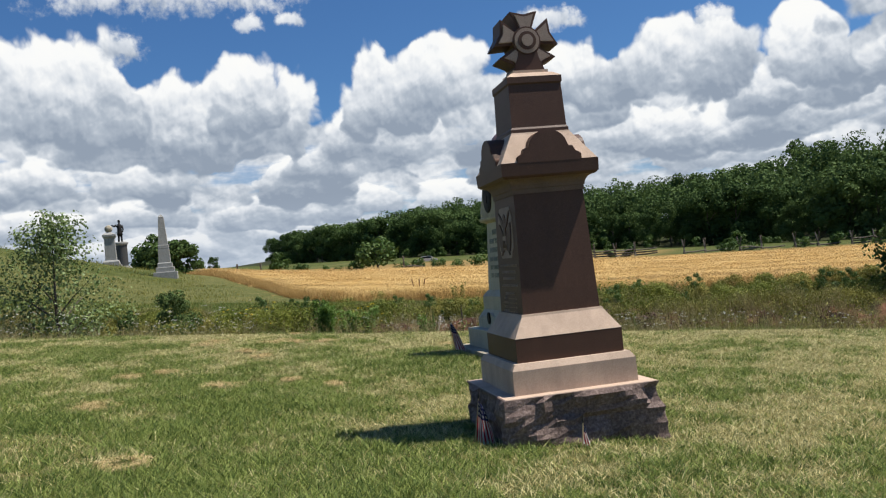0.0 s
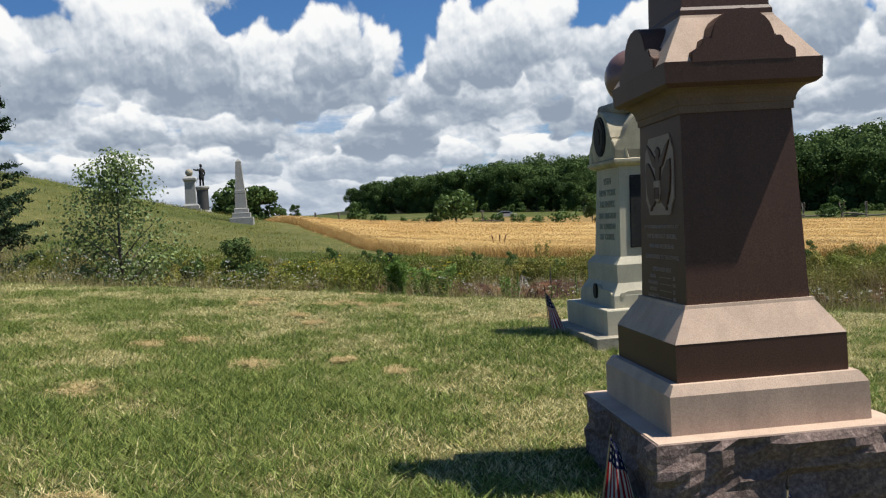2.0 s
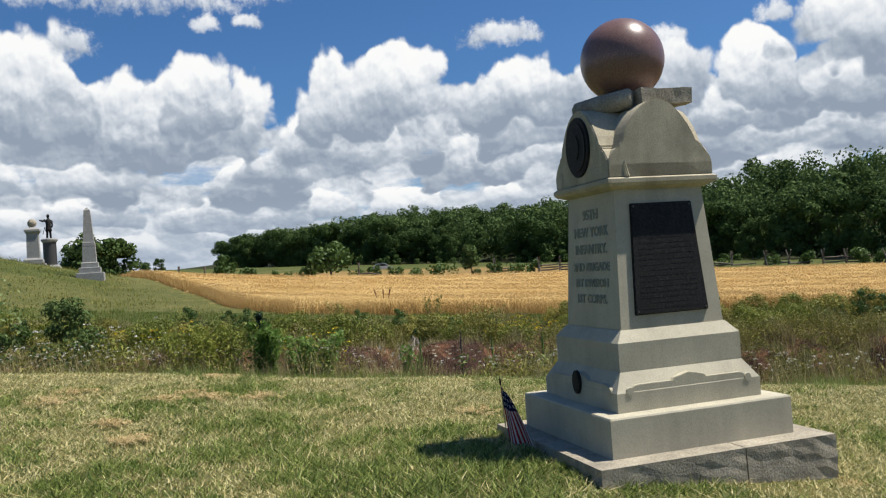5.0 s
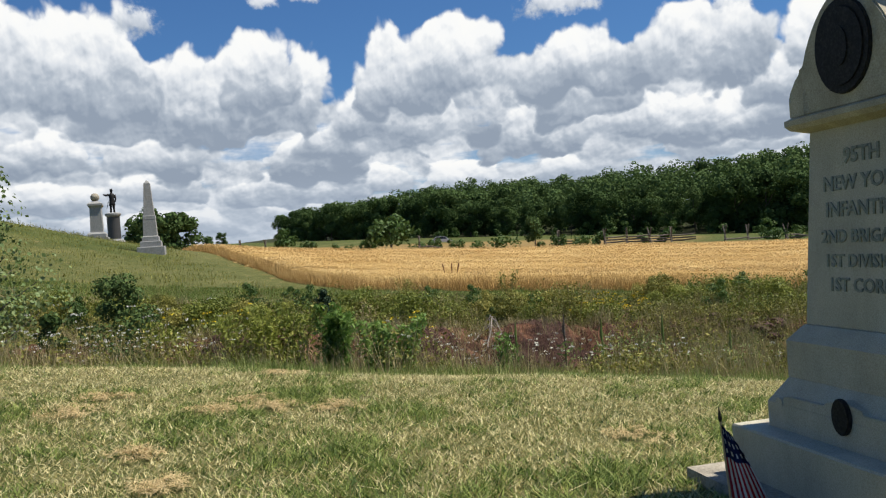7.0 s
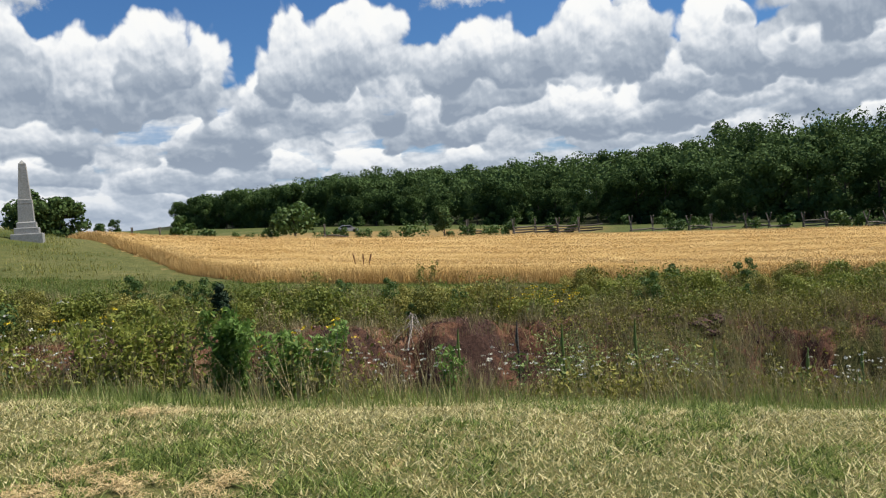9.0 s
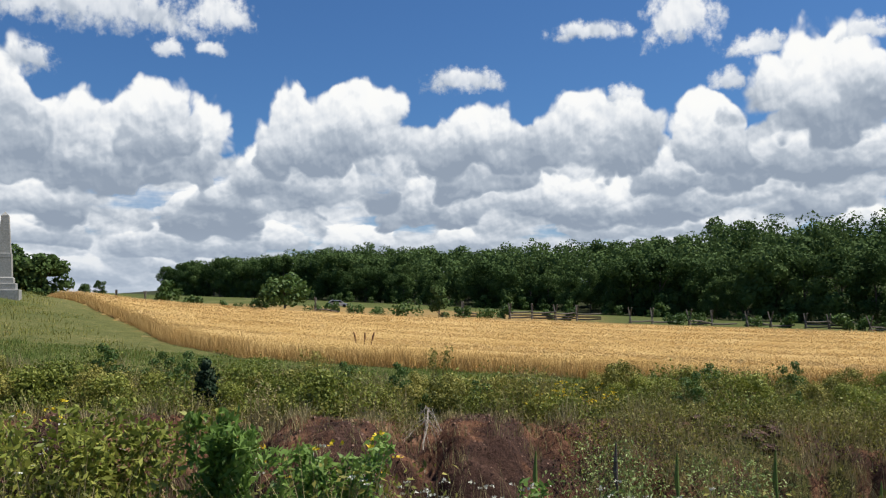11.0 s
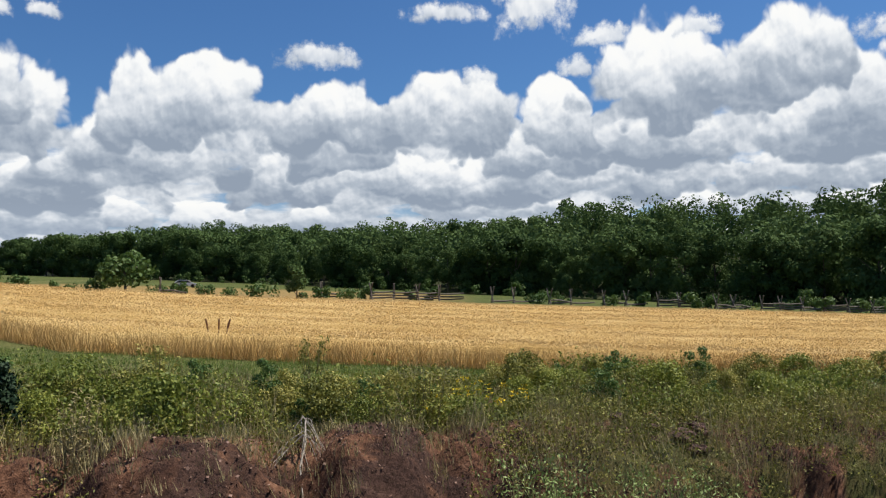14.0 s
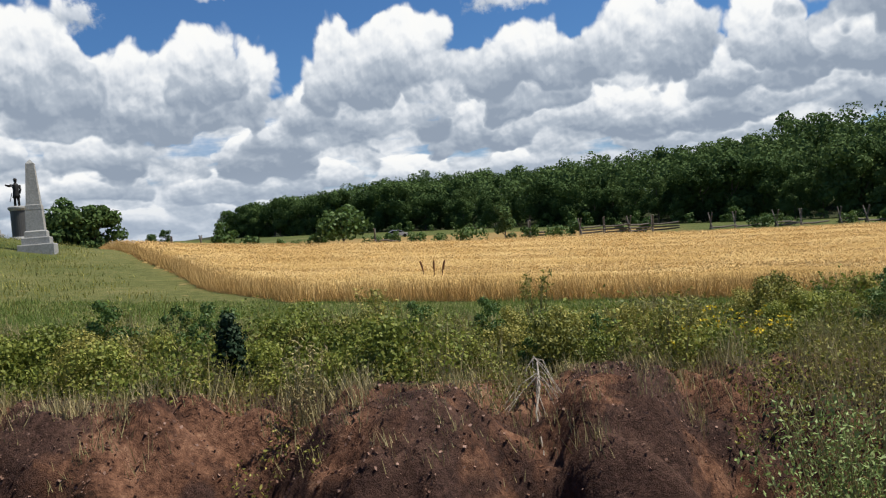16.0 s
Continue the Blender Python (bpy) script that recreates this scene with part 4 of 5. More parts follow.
def statue_and_pedestal():
    x, y = -46.58, 98.95
    g = ground_z(x, y) - 0.1
    top = 11.0
    k = top - g - 2.75
    pd = thing("statue_pedestal", x, y, g, 20, "round granite pedestal with bronze drum on stepped base", "pedestal")
    part("step", loft([(5.4, -0.2), (5.4, 0.3)]), M_FARST, pd, "", 0.03)
    part("step", loft([(4.2, 0.3), (4.2, 0.65)]), M_FARST, pd, "", 0.03)
    part("foot", loft([(3.0, 0.65), (2.7, 1.2), (2.0, 1.6), (1.75, 1.75)], None, 24, 0), M_FARST, pd, "", 0.0)
    part("drum", loft([(1.4, 1.75), (1.4, k - 0.45)], None, 24, 0), M_BRONZEL, pd, "dark relief band round the drum")
    part("cornice", loft([(1.45, k - 0.45), (1.75, k - 0.25), (1.75, k - 0.1), (1.45, k)], None, 24, 0), M_FARST, pd)
    # figure of plain stacked forms, one mesh
    bm = bmesh.new()
    for s in (-1, 1):
        tube([(s * 0.22, -0.1, 0.0), (s * 0.2, 0.02, 0.5), (s * 0.16, 0.0, 1.05)], [0.15, 0.15, 0.2], bm, 8)
    tube([(0, 0, 0.85), (0, 0, 1.1), (0, 0.02, 1.6), (0, 0, 2.05), (0, 0, 2.2), (0, 0, 2.3)], [0.46, 0.40, 0.33, 0.42, 0.25, 0.11], bm, 10)
    tube([(0, 0, 2.25), (0, 0, 2.35), (0, -0.02, 2.5), (0, 0, 2.62), (0, 0, 2.68)], [0.10, 0.15, 0.19, 0.17, 0.05], bm, 10)
    tube([(0, 0, 2.60), (0, 0, 2.63), (0, 0, 2.75)], [0.27, 0.2, 0.13], bm, 10)
    tube([(-0.38, 0, 2.08), (-0.7, -0.05, 2.0), (-1.1, -0.1, 2.12)], [0.15, 0.12, 0.08], bm, 8)
    tube([(0.40, 0, 2.05), (0.5, -0.05, 1.6), (0.42, -0.25, 1.25)], [0.15, 0.12, 0.09], bm, 8)
    tube([(-0.45, -0.1, 1.3), (-0.75, 0.1, 0.45)], [0.04, 0.03], bm, 5)
    me_ = bpy.data.meshes.new("statue")
    bm.to_mesh(me_)
    bm.free()
    me_.materials.append(M_BRONZE)
    me_.polygons.foreach_set("use_smooth", np.ones(len(me_.polygons), dtype=bool))
    st = new("statue", me_)
    st.matrix_world = pose(x, y, g + k, 0, 0, 25) @ Matrix.Diagonal((0.82, 0.82, 1, 1))
    tagged(st, "dark bronze standing statue with one arm stretched out", "statue")


obelisk()
ball_pillar()
statue_and_pedestal()


# ---- cars far off ----
def car(x, y, yaw, paint, label):
    c = thing("car", x, y, ground_z(x, y), yaw, label, "car")
    prof = [(-2.1, 0.35), (2.1, 0.35), (2.15, 0.75), (1.2, 0.95), (0.6, 1.45), (-1.2, 1.5), (-2.0, 1.0), (-2.15, 0.8)]
    part("body", prism(prof, 1.7, Matrix.Translation((0, -0.85, 0))), paint, c, "", 0.06)
    part("window", prism([(-1.75, 0.98), (1.02, 0.98), (0.52, 1.38), (-1.15, 1.42)], 1.72, Matrix.Translation((0, -0.86, 0))), M_GLASSD, c, "dark side glass")
    for sx_ in (-1.3, 1.3):
        for sy_ in (-0.86, 0.66):
            part("wheel", prism([(sx_ + 0.34 * math.cos(radians(a)), 0.34 + 0.34 * math.sin(radians(a))) for a in range(0, 360, 30)], 0.2, Matrix.Translation((0, sy_, 0))), M_STICK, c)


M_GLASSD = flat_mat("dark_glass", (0.02, 0.025, 0.03), 0.1)
car(-47.5, 92.0, 15, flat_mat("black_paint", (0.02, 0.02, 0.025), 0.25), "black car parked beyond the ball pillar")
car(-16.5, 178.0, 5, flat_mat("white_paint", (0.75, 0.75, 0.76), 0.3), "white car on the far field road")


# ---- plants ----
def unit(v):
    return v / np.maximum(np.linalg.norm(v, axis=-1, keepdims=True), 1e-9)


def leaf_faces(at, size, rng, up=0.3, aspect=0.55, normal=None, jitter=0.45):
    """Four-cornered leaves, creased across, round the given points; size may be an array."""
    n = len(at)
    size = np.broadcast_to(np.asarray(size, float), (n,))[:, None]
    a = unit(rng.normal(size=(n, 3)) + [0, 0, up])
    b_ = unit(np.cross(a, rng.normal(size=(n, 3))))
    c = np.cross(a, b_)
    if normal is not None:
        c = unit(normal + jitter * rng.normal(size=(n, 3)))
        a = unit(np.cross(c, rng.normal(size=(n, 3))))
        b_ = np.cross(c, a)
    q = np.stack([at - a * size * 0.5, at + b_ * size * aspect * 0.5 + c * size * 0.08, at + a * size * 0.5, at - b_ * size * aspect * 0.5 + c * size * 0.08], 1)
    return q.reshape(-1, 3)


def blade_faces(at, tall, wide, rng, lean=0.35):
    """Upright three-cornered blades."""
    n = len(at)
    tall = np.broadcast_to(np.asarray(tall, float), (n,))[:, None]
    wide = np.broadcast_to(np.asarray(wide, float), (n,))[:, None]
    t = rng.uniform(0, 2 * np.pi, n)
    side = np.stack([np.cos(t), np.sin(t), 0 * t], -1)
    tip = np.concatenate([rng.normal(size=(n, 2)) * lean, np.ones((n, 1))], 1)
    q = np.stack([at - side * wide * 0.5, at + side * wide * 0.5, at + tip * tall], 1)
    return q.reshape(-1, 3)


def stuff(name, co, corners, mat, label, category):
    return tagged(new(name, np_mesh(name, co, corners, mat)), label, category, kind="stuff")


def on_ground(x, y, lift=0.0):
    return np.stack([x, y, height(x, y) + lift], -1)


def clump_points(rng, n, centres, radii, shell=0.55):
    """Points in and near the skins of several flattened balls."""
    k = rng.randint(0, len(centres), n)
    d = unit(rng.normal(size=(n, 3)))
    r = shell + (1 - shell) * rng.rand(n) ** 0.5
    return centres[k] + d * r[:, None] * radii[k][:, None] * np.array([1, 1, 0.8]), unit(d + [0, 0, 0.25])


def core_faces(centres, radii):
    """Blunt boxes that fill the inside of leaf clumps."""
    sg = np.array([(x, y, z) for x in (-1, 1) for y in (-1, 1) for z in (-1, 1)], float)
    q = np.array([(0, 1, 3, 2), (4, 6, 7, 5), (0, 4, 5, 1), (2, 3, 7, 6), (0, 2, 6, 4), (1, 5, 7, 3)]).ravel()
    v = centres[:, None, :] + sg[None] * radii[:, None, None] * np.array([0.32, 0.32, 0.27])
    return v[:, q].reshape(-1, 3)


def crown_mesh(name, seed, tall, wide, foot, leaves, leaf, mat, clumps=16, cone=0.0, core=False):
    rng = np.random.RandomState(seed)
    u = rng.rand(clumps)
    ang = rng.uniform(0, 2 * np.pi, clumps)
    zz = foot + (tall - foot) * (0.08 + 0.80 * u)
    prof = np.sqrt(np.clip(1 - ((u - 0.38) / 0.66) ** 2, 0.05, 1)) * (1 - cone * u)
    rad = wide * 0.5 * prof * np.sqrt(rng.rand(clumps)) * 0.85
    cen = np.stack([rad * np.cos(ang), rad * np.sin(ang), zz], -1)
    rr = wide * 0.5 * (0.30 + 0.22 * rng.rand(clumps)) * (0.6 + 0.4 * prof)
    pts, nrm = clump_points(rng, leaves, cen, rr, 0.4)
    co = leaf_faces(pts, leaf * rng.uniform(0.7, 1.35, leaves), rng, 0.1, 0.8, nrm, 0.5)
    return np_mesh(name, np.concatenate([co, core_faces(cen[u < 0.55], rr[u < 0.55])]) if core else co, 4, mat)


def trunk_mesh(name, seed, tall, foot, r0, spread, limbs=6):
    rng = random.Random(seed)
    bm = tube([(0, 0, -0.3), (0, 0, foot * 0.6), (rng.uniform(-0.2, 0.2) * spread * 0.2, 0, foot + (tall - foot) * 0.4), (0, rng.uniform(-0.1, 0.1), tall * 0.86)], [r0 * 1.25, r0, r0 * 0.65, r0 * 0.15], None, 7)
    for k in range(limbs):
        a = 2.4 * k
        z0 = foot * 0.8 + (tall - foot) * 0.5 * k / limbs
        l_ = spread * 0.38 * rng.uniform(0.7, 1.1)
        tube([(0, 0, z0), (l_ * 0.5 * math.cos(a), l_ * 0.5 * math.sin(a), z0 + l_ * 0.45), (l_ * math.cos(a), l_ * math.sin(a), z0 + l_ * 0.8)], [r0 * 0.45, r0 * 0.3, r0 * 0.08], bm, 5)
    me_ = bpy.data.meshes.new(name)
    bm.to_mesh(me_)
    bm.free()
    me_.materials.append(M_BARK)
    return me_


def plant(name, x, y, crown, trunk, label, category, group="", yaw=0.0, scale=1.0, sink=0.05, z=None):
    ob = new(name)
    ob.matrix_world = Matrix.Translation((x, y, (ground_z(x, y) if z is None else z) - sink)) @ pose(0, 0, 0, 0, 0, yaw) @ Matrix.Diagonal((scale, scale, scale, 1))
    tagged(ob, label, category, group)
    for nm, me_ in (("trunk", trunk), ("crown", crown)):
        if me_ is not None:
            c = new(nm, me_)
            c.parent = ob
    return ob


# the woods: a front row of single trees, and the mass behind
rng = np.random.RandomState(11)
TALLS = (19, 17, 21, 14, 23)
TREES = [(crown_mesh("crown", 20 + k, t, w, f, 6200, 0.60, M_WOOD_LEAF, 26, 0.0, True), trunk_mesh("trunk", 40 + k, t, f, 0.28, w)) for k, (t, w, f) in enumerate(zip(TALLS, (14, 13, 13, 12, 15), (0.2, 0.0, 0.5, 0.0, 0.5)))]
ex = np.interp(np.linspace(0, 1, 400), np.linspace(0, 1, 8), EDGE_X[:8])
ey = np.interp(np.linspace(0, 1, 400), np.linspace(0, 1, 8), EDGE_Y[:8])
run = np.concatenate([[0], np.cumsum(np.hypot(np.diff(ex), np.diff(ey)))])
s = 0.0
k = 0
while s < run[-1]:
    x, y = float(np.interp(s, run, ex)), float(np.interp(s, run, ey))
    back = rng.uniform(0, 7)
    x, y = x + back * 0.6 + rng.normal() * 1.0, y + back
    pick = rng.randint(0, 5)
    crown, trunk = TREES[pick]
    room = (float(wood_top(x, y)) - ground_z(x, y)) / TALLS[pick]
    size = room * (rng.uniform(0.85, 1.0) if x < -25 else rng.uniform(0.45, 0.78))
    plant("woodland_tree", x, y, crown, trunk, "dark green broad-crowned tree at the edge of the woods", "tree", "trees at the front of the woods", rng.uniform(0, 360), min(max(size, 0.4), 1.3))
    s += rng.uniform(5.5, 9.5)
    k += 1
pts, nrms, cores = [], [], []
for count in range(460):
    s = rng.uniform(0, run[-1])
    d = 8 + 130 * rng.rand() ** 1.2
    x, y = float(np.interp(s, run, ex)) + d * 0.62, float(np.interp(s, run, ey)) + d * 0.78
    g = ground_z(x, y)
    t, w = rng.uniform(14.5, 19.5), rng.uniform(10, 15)
    m_ = 8
    a = rng.uniform(0, 2 * np.pi, m_)
    lift = np.concatenate([rng.uniform(0.2, 0.5, 4), rng.uniform(0.55, 0.82, 3), [0.86]])
    rad = w * 0.34 * np.sqrt(np.clip(1 - ((lift - 0.4) / 0.55) ** 2, 0.02, 1))
    cen = np.stack([rad * np.cos(a), rad * np.sin(a), t * lift], -1)
    rr = w * rng.uniform(0.2, 0.3, m_)
    p, q = clump_points(rng, 860, cen, rr, 0.6)
    pts.append(p + [x, y, g]), nrms.append(q)
    cores.append(core_faces(cen[:4] + [x, y, g], rr[:4]))
pts, nrms = np.concatenate(pts), np.concatenate(nrms)
stuff("woodland", np.concatenate([leaf_faces(pts, 0.85 * rng.uniform(0.6, 1.4, len(pts)), rng, 0.2, 0.85, nrms, 0.5)] + cores), 4, M_WOOD_LEAF, "dense dark green summer woods climbing a low hill", "woods")
del pts

# brighter shrubs at the foot of the woods
SHRUB = [(crown_mesh("crown", 70 + k, t, w, 0.0, 420, 0.42, M_LIGHT_LEAF, 8), None) for k, (t, w) in enumerate(((3.2, 3.6), (2.4, 3.4), (4.2, 3.0)))]
for k in range(52):
    s = rng.uniform(run[-1] * 0.28, run[-1])
    d = rng.uniform(2.5, 8)
    x, y = float(np.interp(s, run, ex)) - d * 0.65, float(np.interp(s, run, ey)) - d * 0.75
    c, t_ = SHRUB[rng.randint(0, 3)]
    plant("shrub", x, y, c, t_, "bright green shrub at the foot of the woods", "shrub", "shrubs along the woods", rng.uniform(0, 360), rng.uniform(0.6, 1.3))

# trees and bushes in the fence row and on the far left
BUSHT = crown_mesh("crown", 90, 4.6, 5.6, 0.9, 1500, 0.42, M_LIGHT_LEAF, 20)
plant("hedgerow_tree", -17.2, 113.5, BUSHT, trunk_mesh("trunk", 91, 4.6, 0.9, 0.14, 5), "rounded bright green tree in the fence row", "tree")
plant("hedgerow_bush", 1.0, 108.0, crown_mesh("crown", 92, 4.2, 3.4, 0.0, 1600, 0.3, M_WOOD_LEAF, 14, 0.3), trunk_mesh("trunk", 93, 3.8, 0.3, 0.08, 3), "upright dark green bush in the fence row", "bush")
plant("hedgerow_bush", -31.5, 114.0, crown_mesh("crown", 94, 3.4, 3.6, 0.0, 800, 0.38, M_LIGHT_LEAF, 12), None, "rounded green bush in the fence row", "bush")
plant("hedgerow_bush", -49.0, 118.0, crown_mesh("crown", 95, 3.4, 6.0, 0.0, 1200, 0.35, M_WOOD_LEAF, 14), None, "broad dark bush at the field corner", "bush")
FENCEB = [crown_mesh("crown", 100 + k, 1.5, w, 0.0, 380, 0.3, M_LIGHT_LEAF, 9) for k, w in enumerate((3.2, 2.4, 4.2))]
for x in (-28, -25, -22.5, -20, -14, -11.5, -8.5, -6, -3, 4, 7, 10, 15.5, 18, 30, 32, 34.5, 41, 46, 52, 55, 58, 62, 66, 71, 76, 81, 86):
    plant("fence_bush", x + rng.normal() * 0.5, 115.5 + rng.normal() * 0.8, FENCEB[rng.randint(0, 3)], None, "low green bush growing through the rail fence", "bush", "bushes along the rail fence", rng.uniform(0, 360), rng.uniform(0.6, 1.15) * (1.25 if x > 40 else 1))
plant("round_tree", -45.2, 106.0, crown_mesh("crown", 110, 6.5, 6.6, 0.0, 3600, 0.45, M_WOOD_LEAF, 26, 0.0, True), trunk_mesh("trunk", 111, 6, 0.6, 0.2, 6), "dark rounded tree behind the obelisk", "tree")
plant("round_tree", -42.8, 107.0, crown_mesh("crown", 112, 5.6, 6.4, 0.0, 3200, 0.45, M_WOOD_LEAF, 22, 0.0, True), trunk_mesh("trunk", 113, 5, 0.6, 0.2, 5), "dark rounded tree behind the obelisk", "tree")
for x, y, sc in ((-190, 520, 0.55), (-215, 560, 0.6), (-255, 560, 0.75), (-280, 540, 0.8), (-310, 560, 0.9), (-345, 560, 1.0), (-385, 545, 1.0), (-230, 600, 0.6), (-420, 520, 1.1), (-460, 500, 1.1), (-165, 560, 0.5)):
    c, t_ = TREES[rng.randint(0, 5)]
    plant("distant_tree", x, y, c, t_, "distant dark tree on the skyline", "tree", "distant skyline trees", rng.uniform(0, 360), sc)

# split rail fence, worn and leaning
def rail_section(x, y, yaw, lean, rails):
    fs = thing("rail_fence", x, y, ground_z(x, y), yaw, "weathered split rail fence section with crossed leaning stakes", "fence", "rail fence across the field")
    for s_ in (-1, 1):
        part("stake", tube([(-1.35, s_ * 0.45, -0.1), (-1.35 + 0.08 * s_, -s_ * 0.45 * lean, 2.0)], [0.10, 0.08], None, 5), M_RAIL, fs)
    for k in range(rails):
        h = 0.25 + 0.32 * k
        part("rail", tube([(-1.5, 0.05 * k, h), (0.1, 0.0, h - 0.04), (1.6, -0.05, h + 0.05 * (-1) ** k - (0.3 if rails < 3 else 0) * (k == 1))], [0.095, 0.105, 0.085], None, 5), M_RAIL, fs)


rf = random.Random(8)
for x, n_ in ((-36, 2), (-33, 2), (-12.5, 2), (5.5, 2), (11.2, 3), (14.0, 3), (16.8, 3), (19.5, 3), (26.0, 1), (29, 1), (33.5, 2), (36.5, 1), (41, 2), (44, 1), (48.5, 3), (51.5, 3), (56, 2), (59, 2), (63, 3), (66, 3), (69, 2), (72.5, 3), (76, 3), (80, 3), (84, 2), (88, 3)):
    rail_section(x, 114.8 + rf.uniform(-0.6, 0.6), rf.uniform(-18, 18), rf.uniform(0.6, 1.5), n_)


# ---- wheat ----
rng = np.random.RandomState(21)
wx = steps([(-48, -16, 1.0), (-16, 20, 0.5), (20, 110, 1.5)])
wy = steps([(39, 52, 0.3), (52, 70, 0.7), (70, 116, 1.6)])
WX, WY = np.meshgrid(wx, wy)
inside = wheat_in(WX, WY)
rows_ = 0.08 * np.sin(WY * 3.3 + 0.5 * np.sin(WX * 0.3)) + 0.06 * lumps(WX, WY, 1.4, 6.0) + 0.05 * lumps(WX, WY, 5.0, 1.0)
WZ = height(WX, WY) + np.clip((inside - 0.35) * 1.3, -0.12, 0.55) + rows_ * sstep((inside - 0.3) / 0.8)
idx = np.arange(WX.size).reshape(WX.shape)
quads = np.stack([idx[:-1, :-1], idx[:-1, 1:], idx[1:, 1:], idx[1:, :-1]], -1).reshape(-1, 4)
keep = (inside.ravel()[quads] > -0.6).all(1)
me = bpy.data.meshes.new("wheat_canopy")
me.from_pydata(np.stack([WX, WY, WZ], -1).reshape(-1, 3).tolist(), [], quads[keep].tolist())
me.polygons.foreach_set("use_smooth", np.ones(len(me.polygons), dtype=bool))
m, nt, b = material("wheat_canopy", 0.9, 0.0, 0.1)
pos = where(nt)
st = nt.nodes.new("ShaderNodeVectorMath")
st.operation = "MULTIPLY"
st.inputs[1].default_value = (0.25, 1.0, 1.0)
link(nt, pos, st.inputs[0])
f1 = noise_of(nt, pos, 9.0, 4.0, 0.75)
f2 = noise_of(nt, st.outputs[0], 0.55, 4.0, 0.6)
link(nt, ramp(nt, calc(nt, "ADD", calc(nt, "MULTIPLY", f1, 0.55), calc(nt, "MULTIPLY", f2, 0.45)), [(0.34, (0.26, 0.15, 0.048)), (0.48, (0.45, 0.29, 0.10)), (0.62, (0.62, 0.44, 0.19))]), b.inputs["Base Color"])
bump(nt, b, f1, 1.0, 0.12)
me.materials.append(m)
tagged(new("wheat_canopy", me), "dense golden ripe wheat field", "wheat", kind="stuff")
nw = 150000
y = 40 + 76 * rng.rand(nw) ** 2.1
x = -2 + (rng.rand(nw) - 0.42) * (45 + 1.25 * (y - 40))
ok = wheat_in(x, y) > 0.05
x, y = x[ok], y[ok]
base = on_ground(x, y)
edge_ = wheat_in(x, y)
base[:, 2] += np.where(edge_ < 0.8, 0.0, 0.44)
tall = np.where(edge_ < 0.8, rng.uniform(0.45, 0.75, len(x)), rng.uniform(0.10, 0.26, len(x)))
far_k = 1 + (y - 40) / 45
ne = 70000
bx_ = rng.uniform(-42, 30, ne)
by_ = np.where(bx_ < -8.6, np.interp(-bx_, [8.6, 12, 16, 21.2, 34, 39.4, 47], [44.3, 48, 56, 65, 90, 100, 116]), np.interp(bx_, [-9, -4, 3, 14, 40], [44.0, 43.0, 41.4, 40.2, 38.5])) + rng.uniform(-0.4, 1.3, ne)
ok = (wheat_in(bx_, by_) > -0.05) & (wheat_in(bx_, by_) < 1.4)
eb = on_ground(bx_[ok], by_[ok])
stuff("wheat_edge", blade_faces(eb, rng.uniform(0.30, 0.76, len(eb)), rng.uniform(0.010, 0.020, len(eb)), rng, 0.22), 3, M_WHEAT, "reddish gold stalks at the wheat field's border", "wheat")
stuff("wheat", blade_faces(base, tall, 0.022 * far_k * rng.uniform(0.5, 1.1, len(x)), rng, 0.45), 3, M_WHEAT, "standing ripe wheat stalks and ears", "wheat")

ne = 330000
y = 40 + 74 * rng.rand(ne) ** 1.7
x = -2 + (rng.rand(ne) - 0.42) * (45 + 1.25 * (y - 40))
ok = (wheat_in(x, y) > 0.3) & (rng.rand(ne) < 0.35 + 0.65 * sstep(0.6 + 0.7 * np.sin(y * 1.25 + 0.12 * x + 1.5 * lumps(x, y, 8.0)) + 0.5 * lumps(x, y, 2.2, 3.0)))
x, y = x[ok], y[ok]
ears = on_ground(x, y, 0.69 + 0.07 * lumps(x, y, 1.4, 6.0) + 0.09 * np.sin(y * 0.9 + 0.8 * np.sin(x * 0.13) + 0.2 * x) + 0.04 * rng.normal(size=len(x)))
stuff("wheat_ears", leaf_faces(ears, (0.062 + 0.0012 * (y - 40)) * rng.uniform(0.7, 1.4, len(x)), rng, 0.2, 0.3), 4, M_EAR, "nodding ripe wheat ears", "wheat")

# ---- lawn grass ----
rng = np.random.RandomState(31)
BARE = np.array([(-3.95, 10.24, 0.34), (-3.0, 11.7, 0.32), (-4.65, 12.5, 0.26), (-4.3, 12.9, 0.2), (-5.1, 17.2, 0.3), (-3.85, 15.25, 0.22), (-5.0, 16.5, 0.35), (-3.9, 16.75, 0.25), (-3.4, 16.98, 0.3), (-0.3, 16.2, 0.3), (-3.4, 14.6, 0.22), (-2.4, 7.7, 0.25), (-2.2, 12.1, 0.15), (-2.85, 17.1, 0.3), (-3.7, 17.3, 0.25), (-3.9, 19.1, 0.3), (-1.5, 11.7, 0.2)])


def bare_at(x, y):
    v = np.zeros_like(x)
    for bx, by, br in BARE:
        v = np.maximum(v, 1 - np.hypot((x - bx) / br, (y - by) / (br * 1.0)) + 0.45 * lumps(x, y, 0.12, bx))
    return v


def lush(x, y):
    """Where the lawn is green and thick (above 0) or short and bleached (below)."""
    return 0.55 * lumps(x, y, 1.7, 5.0) + 0.5 * lumps(x, y, 0.62, 1.0) + 0.45 * lumps(x, y, 0.23, 2.0) + 0.25 * lumps(x, y, 0.09, 4.0) + 0.06 - 0.30 * sstep((y - 15.5) / 3.5) + 0.35 * sstep((11 - y) / 6) - 0.25 * sstep((x - 0.5) / 3) * sstep((y - 8) / 5) + 0.38 * sstep((-x - 0.3) / 2.5) * sstep((16 - y) / 5)


